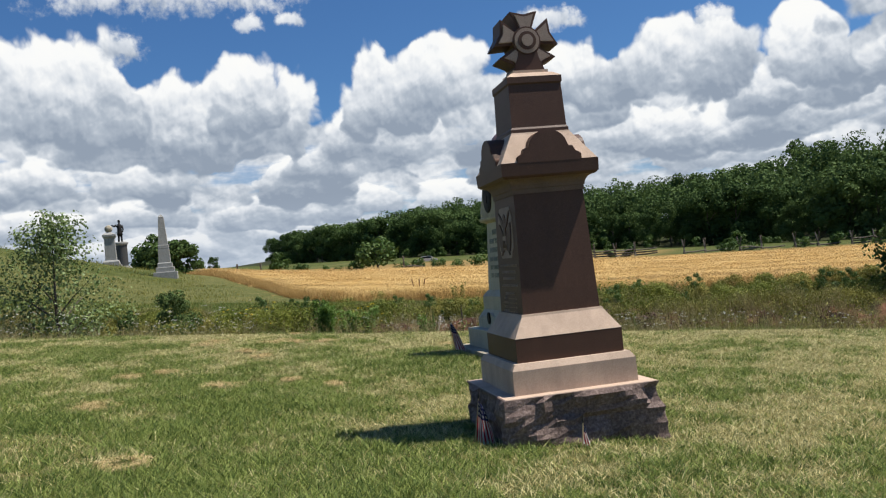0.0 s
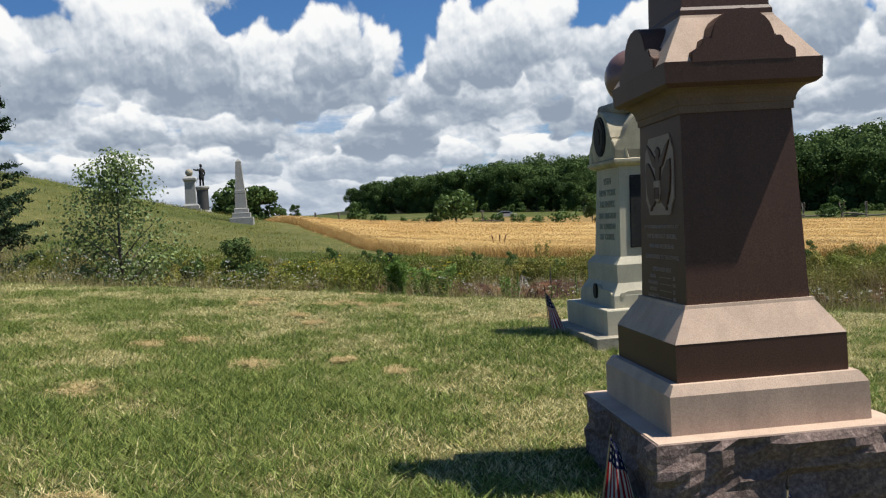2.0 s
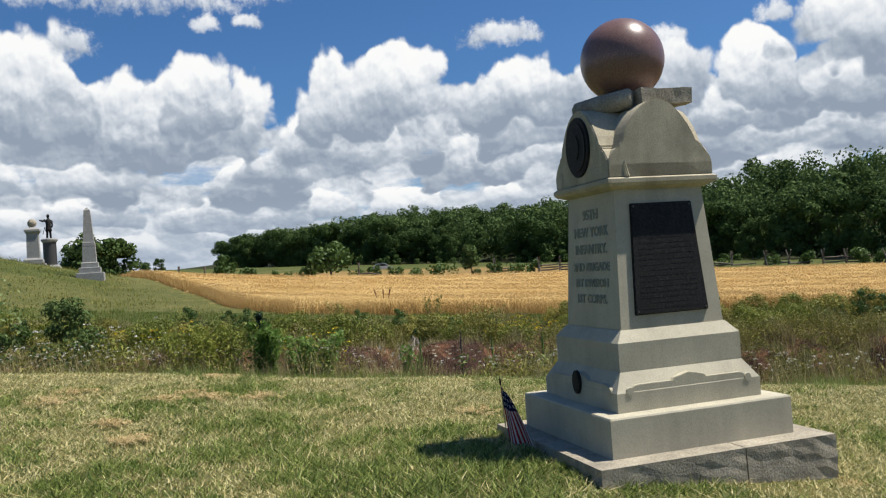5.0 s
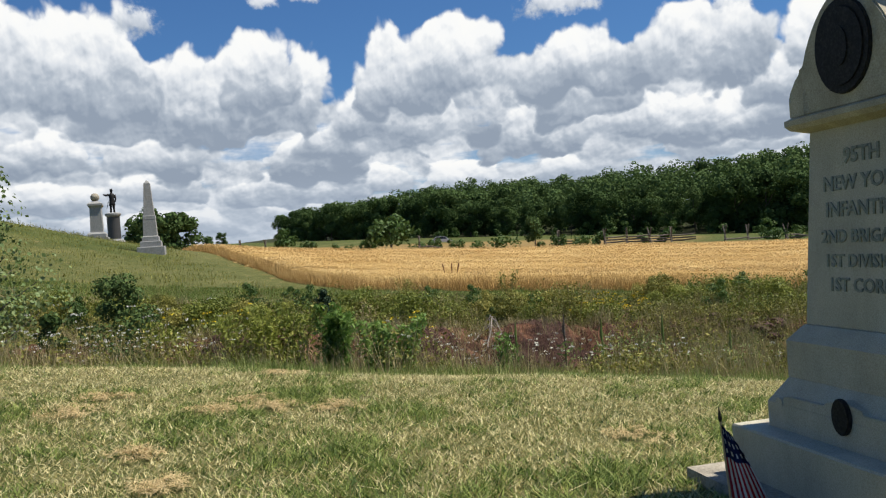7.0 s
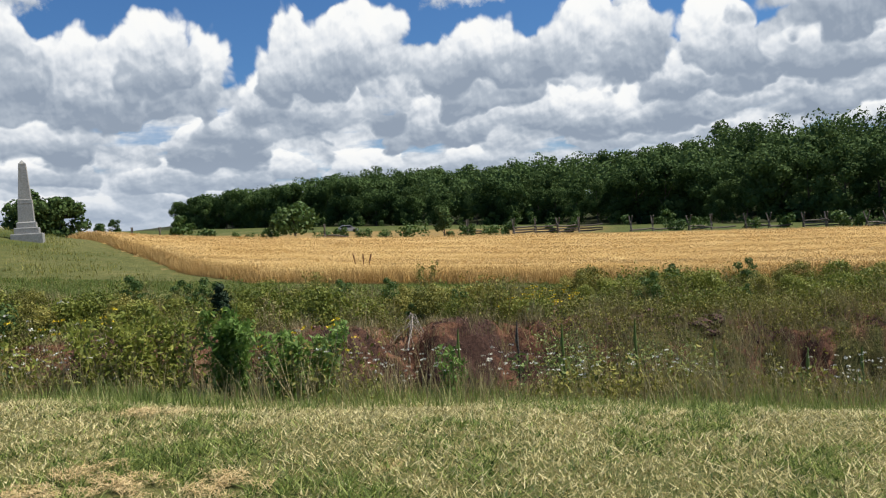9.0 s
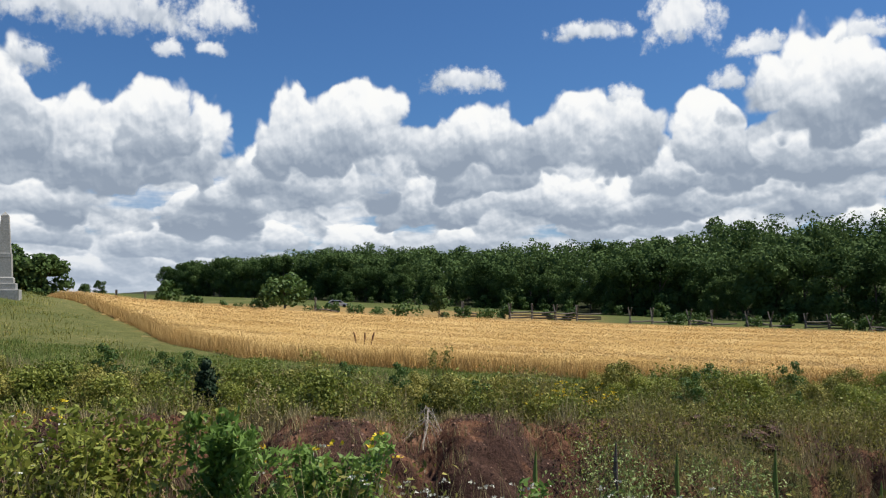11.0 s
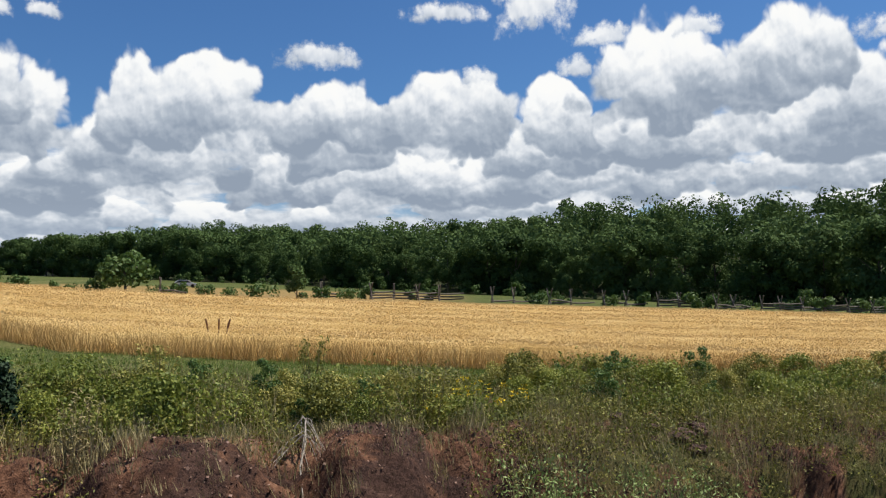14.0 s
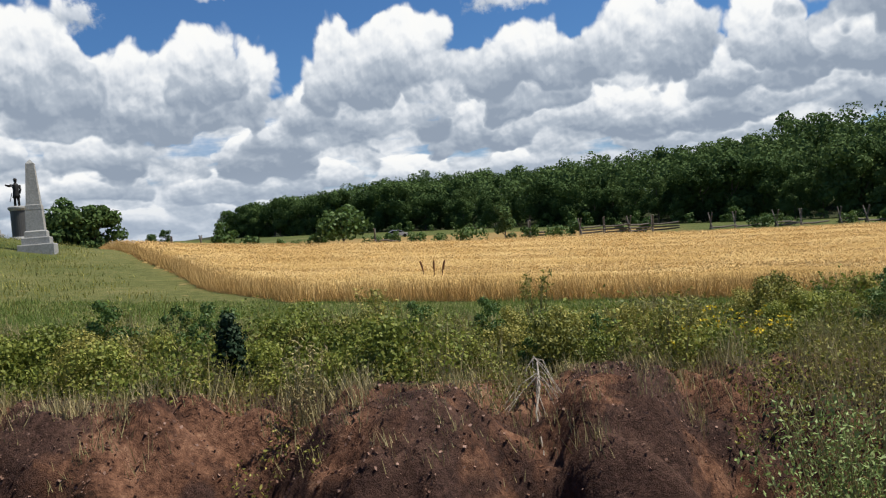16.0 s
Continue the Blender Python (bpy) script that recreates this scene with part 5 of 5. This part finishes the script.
def off_stones(x, y, more=0.0):
    return ~((np.abs(x - 1.17) < 0.5 + more) & (np.abs(y - 9.02) < 0.5 + more)) & ~((np.abs(x - 1.06) < 0.7 + more) & (np.abs(y - 14.33) < 0.7 + more))


ng = 860000
y = 3.6 + 17.6 * rng.rand(ng) ** 0.85
half = 4.0 + 0.62 * y
x = -0.5 + (rng.rand(ng) * 2 - 1) * half * 0.9
ok = (y < near_edge(x) + 0.3) & (bare_at(x, y) < 0.35) & off_stones(x, y)
x, y = x[ok], y[ok]
g_ = lush(x, y)
green = rng.rand(len(x)) < 1 / (1 + np.exp(-5.5 * g_))
tall = (0.042 + 0.026 * np.clip(g_, -0.9, 1.2)) * rng.uniform(0.55, 1.5, len(x))
wide = rng.uniform(0.005, 0.011, len(x)) * (1 + 0.03 * y)
for pick, mat, nm, lab in ((green, M_BLADE, "lawn_grass", "thick green patches of the mown lawn"), (~green, M_DRYBLADE, "dry_lawn_grass", "short sun-bleached blades of the mown lawn")):
    stuff(nm, blade_faces(on_ground(x[pick], y[pick], -0.004), tall[pick], wide[pick], rng, 1.0), 3, mat, lab, "grass")
nt_ = 12000
x = rng.uniform(-9, 9, nt_)
y = 4.5 + 16.4 * rng.rand(nt_)
ok = (np.abs(x + 0.5) < 4 + 0.6 * y) & (bare_at(x, y) < 0.3) & (lush(x, y) > 0.1) & off_stones(x, y, 0.3)
x, y = np.repeat(x[ok], 11), np.repeat(y[ok], 11)
x, y = x + rng.normal(size=len(x)) * 0.022, y + rng.normal(size=len(x)) * 0.022
stuff("lawn_tufts", blade_faces(on_ground(x, y, -0.005), rng.uniform(0.04, 0.10, len(x)), rng.uniform(0.006, 0.011, len(x)), rng, 1.0), 3, M_TUFT, "longer tufts of green and bleached grass", "grass")
x, y = [], []
for bx, by, br in BARE:
    n_ = int(5200 * br)
    a, r = rng.uniform(0, 2 * np.pi, n_), br * rng.rand(n_) ** 0.7 * 0.95
    x.append(bx + r * np.cos(a)), y.append(by + r * np.sin(a))
x, y = np.concatenate(x), np.concatenate(y)
ok = lumps(x, y, 0.14, 5.0) > -0.1
x, y = x[ok], y[ok]
stuff("cut_straw", leaf_faces(on_ground(x, y, 0.02 + 0.04 * rng.rand(len(x))), rng.uniform(0.03, 0.08, len(x)), rng, -0.2, 0.08, np.array([0.0, 0.0, 1.0]), 0.3), 4, M_STRAW, "matted dry clippings on bare patches of the lawn", "straw")

# ---- weeds of the cut ----
rng = np.random.RandomState(41)


def weeds(n, xa, xb, ylo, yhi, tall, leaf, mat, name, label, gate=None, per=9, spread=0.12, aspect=0.45, kind="leaf"):
    x = rng.uniform(xa, xb, n)
    y = ylo(x) + (yhi(x) - ylo(x)) * rng.rand(n)
    if gate is not None:
        ok_ = gate(x, y)
        x, y = x[ok_], y[ok_]
    h = tall * rng.uniform(0.35, 1.15, len(x)) * np.clip(0.8 + 0.6 * lumps(x, y, 1.6, 8.0) + 0.3 * lumps(x, y, 0.6, 3.0), 0.25, 1.7)
    g = on_ground(x, y)
    u = rng.rand(len(x), per)
    p = g[:, None, :] + np.concatenate([rng.normal(size=(len(x), per, 2)) * spread, (u * h[:, None])[..., None]], -1)
    p = p.reshape(-1, 3)
    if kind == "leaf":
        stuff(name, leaf_faces(p, leaf * rng.uniform(0.6, 1.4, len(p)), rng, 0.35, aspect), 4, mat, label, "weeds")
    else:
        q = np.repeat(g, per, 0) + np.concatenate([rng.normal(size=(len(g) * per, 2)) * spread, np.zeros((len(g) * per, 1))], 1)
        stuff(name, blade_faces(q, np.repeat(h, per) * rng.uniform(0.6, 1.2, len(q)), leaf, rng, 0.28), 3, mat, label, "weeds")


bare_gate = lambda x, y: (y > bank_y(x) + 0.35 - 1.6 * sstep((x - 2.0) / 4.0) + 0.7 * lumps(x, y, 1.1, 9.0)) & (trail(x, y) < 0.3)  # noqa: E731
crest = lambda x: bank_y(x) + 3.7  # noqa: E731
weeds(17000, -24, 22, lambda x: bank_y(x) - 1.9, crest, 0.55, 0.075, M_WEED, "bank_weeds", "mixed green weeds covering the upper bank", bare_gate, 11, 0.13)
weeds(8000, -24, 22, lambda x: bank_y(x) - 0.2, lambda x: bank_y(x) + 3.4, 0.75, 0.078, M_VINE, "bank_vines", "yellow-green leafy vines over the bank", lambda x, y: bare_gate(x, y) & (lumps(x, y, 1.9, 12.0) > 0.05), 14, 0.18, 0.7)
weeds(6500, -26, 24, lambda x: bank_y(x) - 0.6, lambda x: bank_y(x) + 4.5, 0.62, 0.016, M_WEED_DRY, "dry_bank_grass", "dry brown grass and stems on the bank", lambda x, y: (lumps(x, y, 1.3, 15.0) > -0.15) & (trail(x, y) < 0.4), 9, 0.10, kind="blade")
weeds(16000, -26, 26, lambda x: bank_y(x) + 3.6, lambda x: np.full_like(x, 44.0), 0.15, 0.016, M_TUFT, "rough_verge", "rough green grass between bank and wheat", lambda x, y: wheat_in(x, y) < 0.2, 9, 0.10, kind="blade")
weeds(7500, -20, 13, lambda x: near_edge(x) - 0.9, lambda x: near_edge(x) + 2.6, 0.21, 0.011, M_TUFT, "edge_grass", "tall grass along the brink of the cut", lambda x, y: lumps(x, y, 0.7, 6.0) > -0.2, 10, 0.09, kind="blade")
weeds(2600, -20, 13, lambda x: near_edge(x) - 0.1, lambda x: near_edge(x) + 3.0, 0.72, 0.011, M_WEED_DRY, "edge_stems", "dry stems along the brink of the cut", None, 7, 0.10, kind="blade")
weeds(4200, -20, 13, lambda x: near_edge(x) + 0.2, lambda x: near_edge(x) + 3.2, 0.62, 0.065, M_WEED, "edge_weeds", "leafy weeds along the brink of the cut", lambda x, y: lumps(x, y, 1.2, 4.0) > -0.1, 12, 0.13)


weeds(3000, -16, 16, lambda x: bank_y(x) - 1.7, lambda x: bank_y(x) + 0.7, 0.5, 0.07, M_WEED, "face_weeds", "patches of weeds hanging on the bare bank", lambda x, y: lumps(x, y, 1.3, 21.0) > 0.2 + 0.8 * knolls(x) - 0.9 * sstep((x - 1.5) / 2.0), 10, 0.12)
weeds(1400, -16, 16, lambda x: bank_y(x) - 1.6, lambda x: bank_y(x) + 0.9, 0.45, 0.014, M_WEED_DRY, "face_straw", "dry stems hanging on the bare bank", lambda x, y: lumps(x, y, 1.0, 23.0) > -0.1, 8, 0.12, kind="blade")
weeds(15000, -75, -7, lambda x: np.full_like(x, 40.0), lambda x: np.full_like(x, 104.0), 0.24, 0.035, M_WEED, "hill_grass", "rough green grass on the low hill", lambda x, y: wheat_in(x, y) < -2.5 - 2 * lumps(x, y, 4.0), 5, 0.35, kind="blade")
weeds(4200, 1.6, 14, lambda x: np.full_like(x, 26.5), lambda x: bank_y(x) - 1.0, 0.75, 0.07, M_WEED, "floor_weeds", "rank weeds on the floor of the cut", None, 10, 0.16)
weeds(2200, 1.6, 14, lambda x: np.full_like(x, 26.5), lambda x: bank_y(x) - 0.8, 0.8, 0.014, M_WEED_DRY, "floor_grass", "dry grass on the floor of the cut", None, 9, 0.13, kind="blade")
n_ = 16000
x = rng.uniform(-15, 15, n_)
y = bank_y(x) + rng.uniform(-1.8, 0.8, n_)
stuff("shale_chips", leaf_faces(on_ground(x, y, 0.01), 0.02 + 0.06 * rng.rand(n_) ** 3, rng, 0.0, 0.8), 4, M_CLOD, "broken red shale chips on the bare bank", "stones")


def flowers(n, xa, xb, ylo, yhi, lo, hi, size, mat, name, label):
    x = rng.uniform(xa, xb, n)
    y = ylo(x) + (yhi(x) - ylo(x)) * rng.rand(n)
    ok_ = lumps(x, y, 1.7, 2.5) > -0.3
    x, y = x[ok_], y[ok_]
    c = on_ground(x, y) + np.stack([0 * x, 0 * x, rng.uniform(lo, hi, len(x))], -1)
    p = np.repeat(c, 6, 0) + rng.normal(size=(len(c) * 6, 3)) * size * [0.5, 0.5, 0.12]
    stuff(name, leaf_faces(p, size * rng.uniform(0.5, 0.9, len(p)), rng, 0.0, 0.8), 4, mat, label, "flowers")


flowers(900, -14, 12, lambda x: near_edge(x) + 0.0, lambda x: near_edge(x) + 2.2, 0.30, 0.60, 0.034, M_WFLOWER, "white_flowers", "small white daisies above the grass")
flowers(210, -14, -3.0, lambda x: near_edge(x) + 0.8, lambda x: near_edge(x) + 2.6, 0.75, 1.1, 0.045, M_WFLOWER, "white_umbels", "flat white flower heads on tall stems")
flowers(60, -6.5, -2.5, lambda x: near_edge(x) + 0.5, lambda x: near_edge(x) + 2.0, 0.75, 1.0, 0.05, M_YFLOWER, "yellow_flowers", "yellow flower heads on tall stems")
flowers(70, 0.2, 2.8, lambda x: bank_y(x) - 0.3, lambda x: bank_y(x) + 1.6, 0.4, 0.8, 0.07, M_YFLOWER, "yellow_flowers", "yellow flowers on the bank")


def herb(x, y, tall, wide, leaves, leaf, mat, seed, label, category="bush", aspect=0.35, clumps=9, cone=0.4):
    r_ = np.random.RandomState(seed)
    u = r_.rand(leaves)
    a = r_.uniform(0, 2 * np.pi, leaves)
    st_ = r_.randint(0, clumps, leaves)
    sx_, sy_ = r_.normal(size=clumps) * wide * 0.25, r_.normal(size=clumps) * wide * 0.25
    sh = r_.uniform(0.7, 1.0, clumps) * tall
    rad = wide * 0.22 * (1 - cone * u)
    p = np.stack([sx_[st_] * (0.5 + 0.6 * u) + rad * np.cos(a) * r_.rand(leaves), sy_[st_] * (0.5 + 0.6 * u) + rad * np.sin(a) * r_.rand(leaves), u * sh[st_]], -1)
    c = np_mesh("foliage", leaf_faces(p, leaf * r_.uniform(0.6, 1.3, leaves), r_, 0.25, aspect), 4, mat)
    ob = thing("leafy_bush", x, y, ground_z(x, y), 0, label, category)
    for i in range(clumps):
        part("stem", tube([(sx_[i] * 0.5, sy_[i] * 0.5, -0.1), (sx_[i] * 1.05, sy_[i] * 1.05, sh[i] * 0.95)], [0.012, 0.004], None, 4), M_WEED_DRY, ob)
    c2 = new("foliage", c)
    c2.parent = ob
    return ob


herb(-3.95, 21.7, 1.05, 0.72, 2600, 0.105, M_BUSH, 1, "tall dark green leafy bush on the brink of the cut")
herb(-3.15, 21.6, 0.82, 0.90, 2200, 0.10, M_BUSH, 2, "low bright green leafy bush on the brink of the cut")
herb(-5.0, 21.9, 0.98, 1.7, 3600, 0.10, M_VINE, 3, "loose green weed bush on the brink of the cut", clumps=16)
herb(-1.4, 21.5, 0.6, 0.45, 260, 0.09, M_BUSH, 4, "small bright green sprout on the brink of the cut")
plant("cedar_seedling", -7.0, 33.85, crown_mesh("crown", 145, 1.4, 0.85, 0.0, 3000, 0.065, M_CEDAR, 70, 0.78), None, "small dark cedar seedling on the bank", "shrub")
herb(-1.6, 38.4, 1.15, 0.9, 420, 0.11, M_WEED, 6, "tall spindly weed on top of the bank", "weed", 0.3)
herb(-4.8, 36.6, 1.0, 1.3, 500, 0.11, M_WEED, 7, "feathery green weed on top of the bank", "weed", 0.3)
herb(0.4, 34.6, 1.3, 1.8, 1500, 0.10, M_WEED, 8, "rounded green bush on the bank", "bush", 0.35, 18)
herb(1.9, 31.0, 2.5, 2.4, 4200, 0.085, M_SAGE, 9, "sage green flowering herb growing in the cut", "bush", 0.35, 40, 0.2)
herb(4.3, 31.6, 1.9, 2.0, 2200, 0.085, M_SAGE, 10, "sage green flowering herb growing in the cut", "bush", 0.35, 30, 0.2)
herb(-5.6, 32.4, 1.5, 0.8, 500, 0.10, M_WEED_DRY, 12, "dry spindly weed on the bank face", "weed", 0.25)

def mullein(x, y, tall, mat, label):
    ob = thing("mullein", x, y, ground_z(x, y), 0, label, "weed", "tall weed stalks on the brink")
    part("stalk", tube([(0, 0, -0.05), (0.01, 0, tall * 0.6), (0.0, 0.01, tall * 0.75), (0.01, 0, tall)], [0.014, 0.012, 0.024, 0.006], None, 6), mat, ob)
    r_ = np.random.RandomState(int(abs(x) * 100))
    p_ = np.stack([r_.normal(size=60) * 0.07, r_.normal(size=60) * 0.07, r_.uniform(0.05, tall * 0.6, 60)], -1)
    f_ = new("foliage", np_mesh("foliage", leaf_faces(p_, 0.11, r_, 0.2, 0.3), 4, M_SAGE))
    f_.parent = ob


for x, h_, brown in ((-1.25, 0.95, 0), (-0.5, 1.05, 1), (0.07, 1.0, 0), (1.0, 1.1, 0), (2.0, 0.9, 0), (3.2, 0.85, 0), (3.9, 0.9, 0)):
    mullein(x, 22.6, h_, M_BARK if brown else M_SAGE, "tall brown dead mullein stalk" if brown else "tall pale green mullein stalk")
M_DOCK = stone("rusty_dock_seed", (0.10, 0.04, 0.018), (0.19, 0.085, 0.04), (0.28, 0.14, 0.07), 0.9, 60, 0.6, 0.01, 0.3)
for x, y, tilt in ((-4.25, 44.8, -0.16), (-4.02, 44.9, 0.02), (-3.85, 44.7, 0.20)):
    dk = thing("dock_stalk", x, y, ground_z(x, y), 0, "rusty brown dock stalk standing above the wheat", "weed", "dock stalks in the wheat")
    part("stalk", tube([(0, 0, 0), (0.4 * tilt, 0, 0.62), (0.7 * tilt, 0, 0.90), (0.9 * tilt, 0, 1.02), (tilt, 0, 1.06)], [0.008, 0.012, 0.034, 0.028, 0.008], None, 6), M_DOCK, dk)

# young tree over the cut, and the dark bush at the far end
LT = crown_mesh("crown", 130, 7.7, 5.0, 2.2, 6500, 0.115, M_TREE_LEAF, 60, 0.45)
plant("young_tree", -15.8, 30.2, LT, trunk_mesh("trunk", 131, 7.4, 1.2, 0.08, 5, 16), "slender young tree with silvery green leaves over the cut", "tree", z=-2.2)
plant("cut_bush", -17.2, 30.4, crown_mesh("crown", 133, 2.6, 4.4, 0.0, 6400, 0.085, M_WOOD_LEAF, 20), None, "dark tangled bush at the foot of the young tree", "bush", z=-1.6)
plant("cut_bush", -13.0, 29.3, crown_mesh("crown", 134, 3.0, 1.2, 0.0, 3000, 0.085, M_WOOD_LEAF, 16, 0.4), None, "dark tangled bush at the foot of the young tree", "bush", z=-1.6)
plant("cut_bush", -11.0, 29.0, crown_mesh("crown", 135, 3.3, 2.2, 0.0, 4600, 0.085, M_WOOD_LEAF, 18, 0.3), None, "dark green bush growing out of the cut", "bush", z=-1.3)
cr = np.random.RandomState(77)
nb = 70
bz, ba = np.sort(cr.uniform(0.6, 9.6, nb)), cr.uniform(0, 2 * np.pi, nb)
bl = (10.2 - bz) * 0.30 * cr.uniform(0.55, 1.1, nb)
u_ = cr.rand(nb, 150, 1) ** 0.7
tips = np.stack([bl * np.cos(ba), bl * np.sin(ba), bz + 0.25 * bl], -1)
root = np.stack([0 * bz, 0 * bz, bz], -1)
sprays = (root[:, None] + (tips - root)[:, None] * u_ + cr.normal(size=(nb, 150, 3)) * 0.10 * [1, 1, 0.6]).reshape(-1, 3)
plant("cedar_tree", -22.0, 31.8, np_mesh("crown", leaf_faces(sprays, 0.17 * cr.uniform(0.6, 1.4, len(sprays)), cr, 0.5, 0.35), 4, M_CEDAR), trunk_mesh("trunk", 138, 9.8, 0.6, 0.14, 2.0), "tall dark cedar with loose pointed boughs on the hillside", "tree")
plant("bank_bush", 17.9, 36.8, crown_mesh("crown", 136, 4.4, 3.6, 0.2, 3600, 0.17, M_WOOD_LEAF, 24), trunk_mesh("trunk", 137, 4, 0.4, 0.08, 3), "dense dark green bush at the end of the cut", "bush")

MOUND = [crown_mesh("crown", 150 + k, h_, w_, 0.0, 1900, l_ * 0.66, mt, 14) for k, (h_, w_, l_, mt) in enumerate(((0.9, 1.5, 0.085, M_VINE), (0.8, 1.3, 0.075, M_WEED), (1.1, 1.1, 0.08, M_LIGHT_LEAF), (0.7, 1.7, 0.075, M_VINE), (1.0, 1.2, 0.07, M_WEED)))]
for k in range(120):
    x = -17 + 34 * (k + rng.rand()) / 120
    y = float(bank_y(np.array([x]))[0]) + rng.uniform(0.9, 3.6)
    if float(trail(x, y)) > 0.1:
        continue
    plant("weed_clump", x, y, MOUND[rng.randint(0, 5)], None, "mounded leafy weed clump on the bank", "weeds", "weed clumps along the bank", rng.uniform(0, 360), rng.uniform(0.55, 1.15), 0.1)

# dead roots, rocks
RX, RY = -2.1, 33.2
RZ = ground_z(RX, RY)


def on_bank(dx, dy, lift):
    """A point near the bank, from the dead branch's foot."""
    return (dx, dy, ground_z(RX + dx, RY + dy) - RZ + lift)


rt = thing("dead_root", RX, RY, RZ, 0, "bleached dead branch and roots hanging down the bank", "dead branch")
part("branch", tube([on_bank(0.20, 0.25, 0.26), on_bank(0.10, -0.1, 0.30), on_bank(0.08, -0.5, 0.20), on_bank(-0.03, -0.9, 0.16), on_bank(0.0, -1.3, 0.08), on_bank(-0.09, -1.7, 0.03)], [0.008, 0.014, 0.017, 0.015, 0.011, 0.006], None, 7), M_DEADW, rt)
rr = random.Random(4)
for k in range(15):
    a = rr.uniform(-1.0, 0.7)
    l_ = rr.uniform(0.4, 1.0)
    y0 = rr.uniform(-0.7, 0.15)
    part("rootlet", tube([on_bank(0.05, y0, 0.34), on_bank(0.35 * a, y0 - 0.15 * l_, 0.24 + 0.1 * a), on_bank(0.7 * a, y0 - 0.65 * l_, 0.04)], [0.009, 0.007, 0.003], None, 4), M_DEADW, rt)


def rock(x, y, z, s, seed):
    bm = bmesh.new()
    bmesh.ops.create_icosphere(bm, subdivisions=3, radius=s)
    for v in bm.verts:
        p = v.co / s * 1.1 + Vector((seed * 3.1, seed, 0))
        v.co *= 1 + 0.35 * noise.fractal(p, 0.9, 2.0, 3) + 0.22 * noise.cell(p * 1.6)
        v.co.z *= 0.55
        v.co.x *= 1.35
    ob = thing("shale_rock", x, y, z, seed * 40, "broken red shale boulder in the bank", "rock", "rocks in the bank")
    part("boulder", bm, M_REDROCK, ob)


for k, (x, y, s) in enumerate(((5.9, 34.7, 0.3), (5.5, 35.2, 0.22), (6.4, 34.9, 0.25), (6.1, 34.2, 0.18), (5.2, 34.6, 0.16), (6.7, 35.2, 0.2), (4.6, 34.9, 0.14))):
    rock(x, y, ground_z(x, y) + 0.05, s, k + 1)
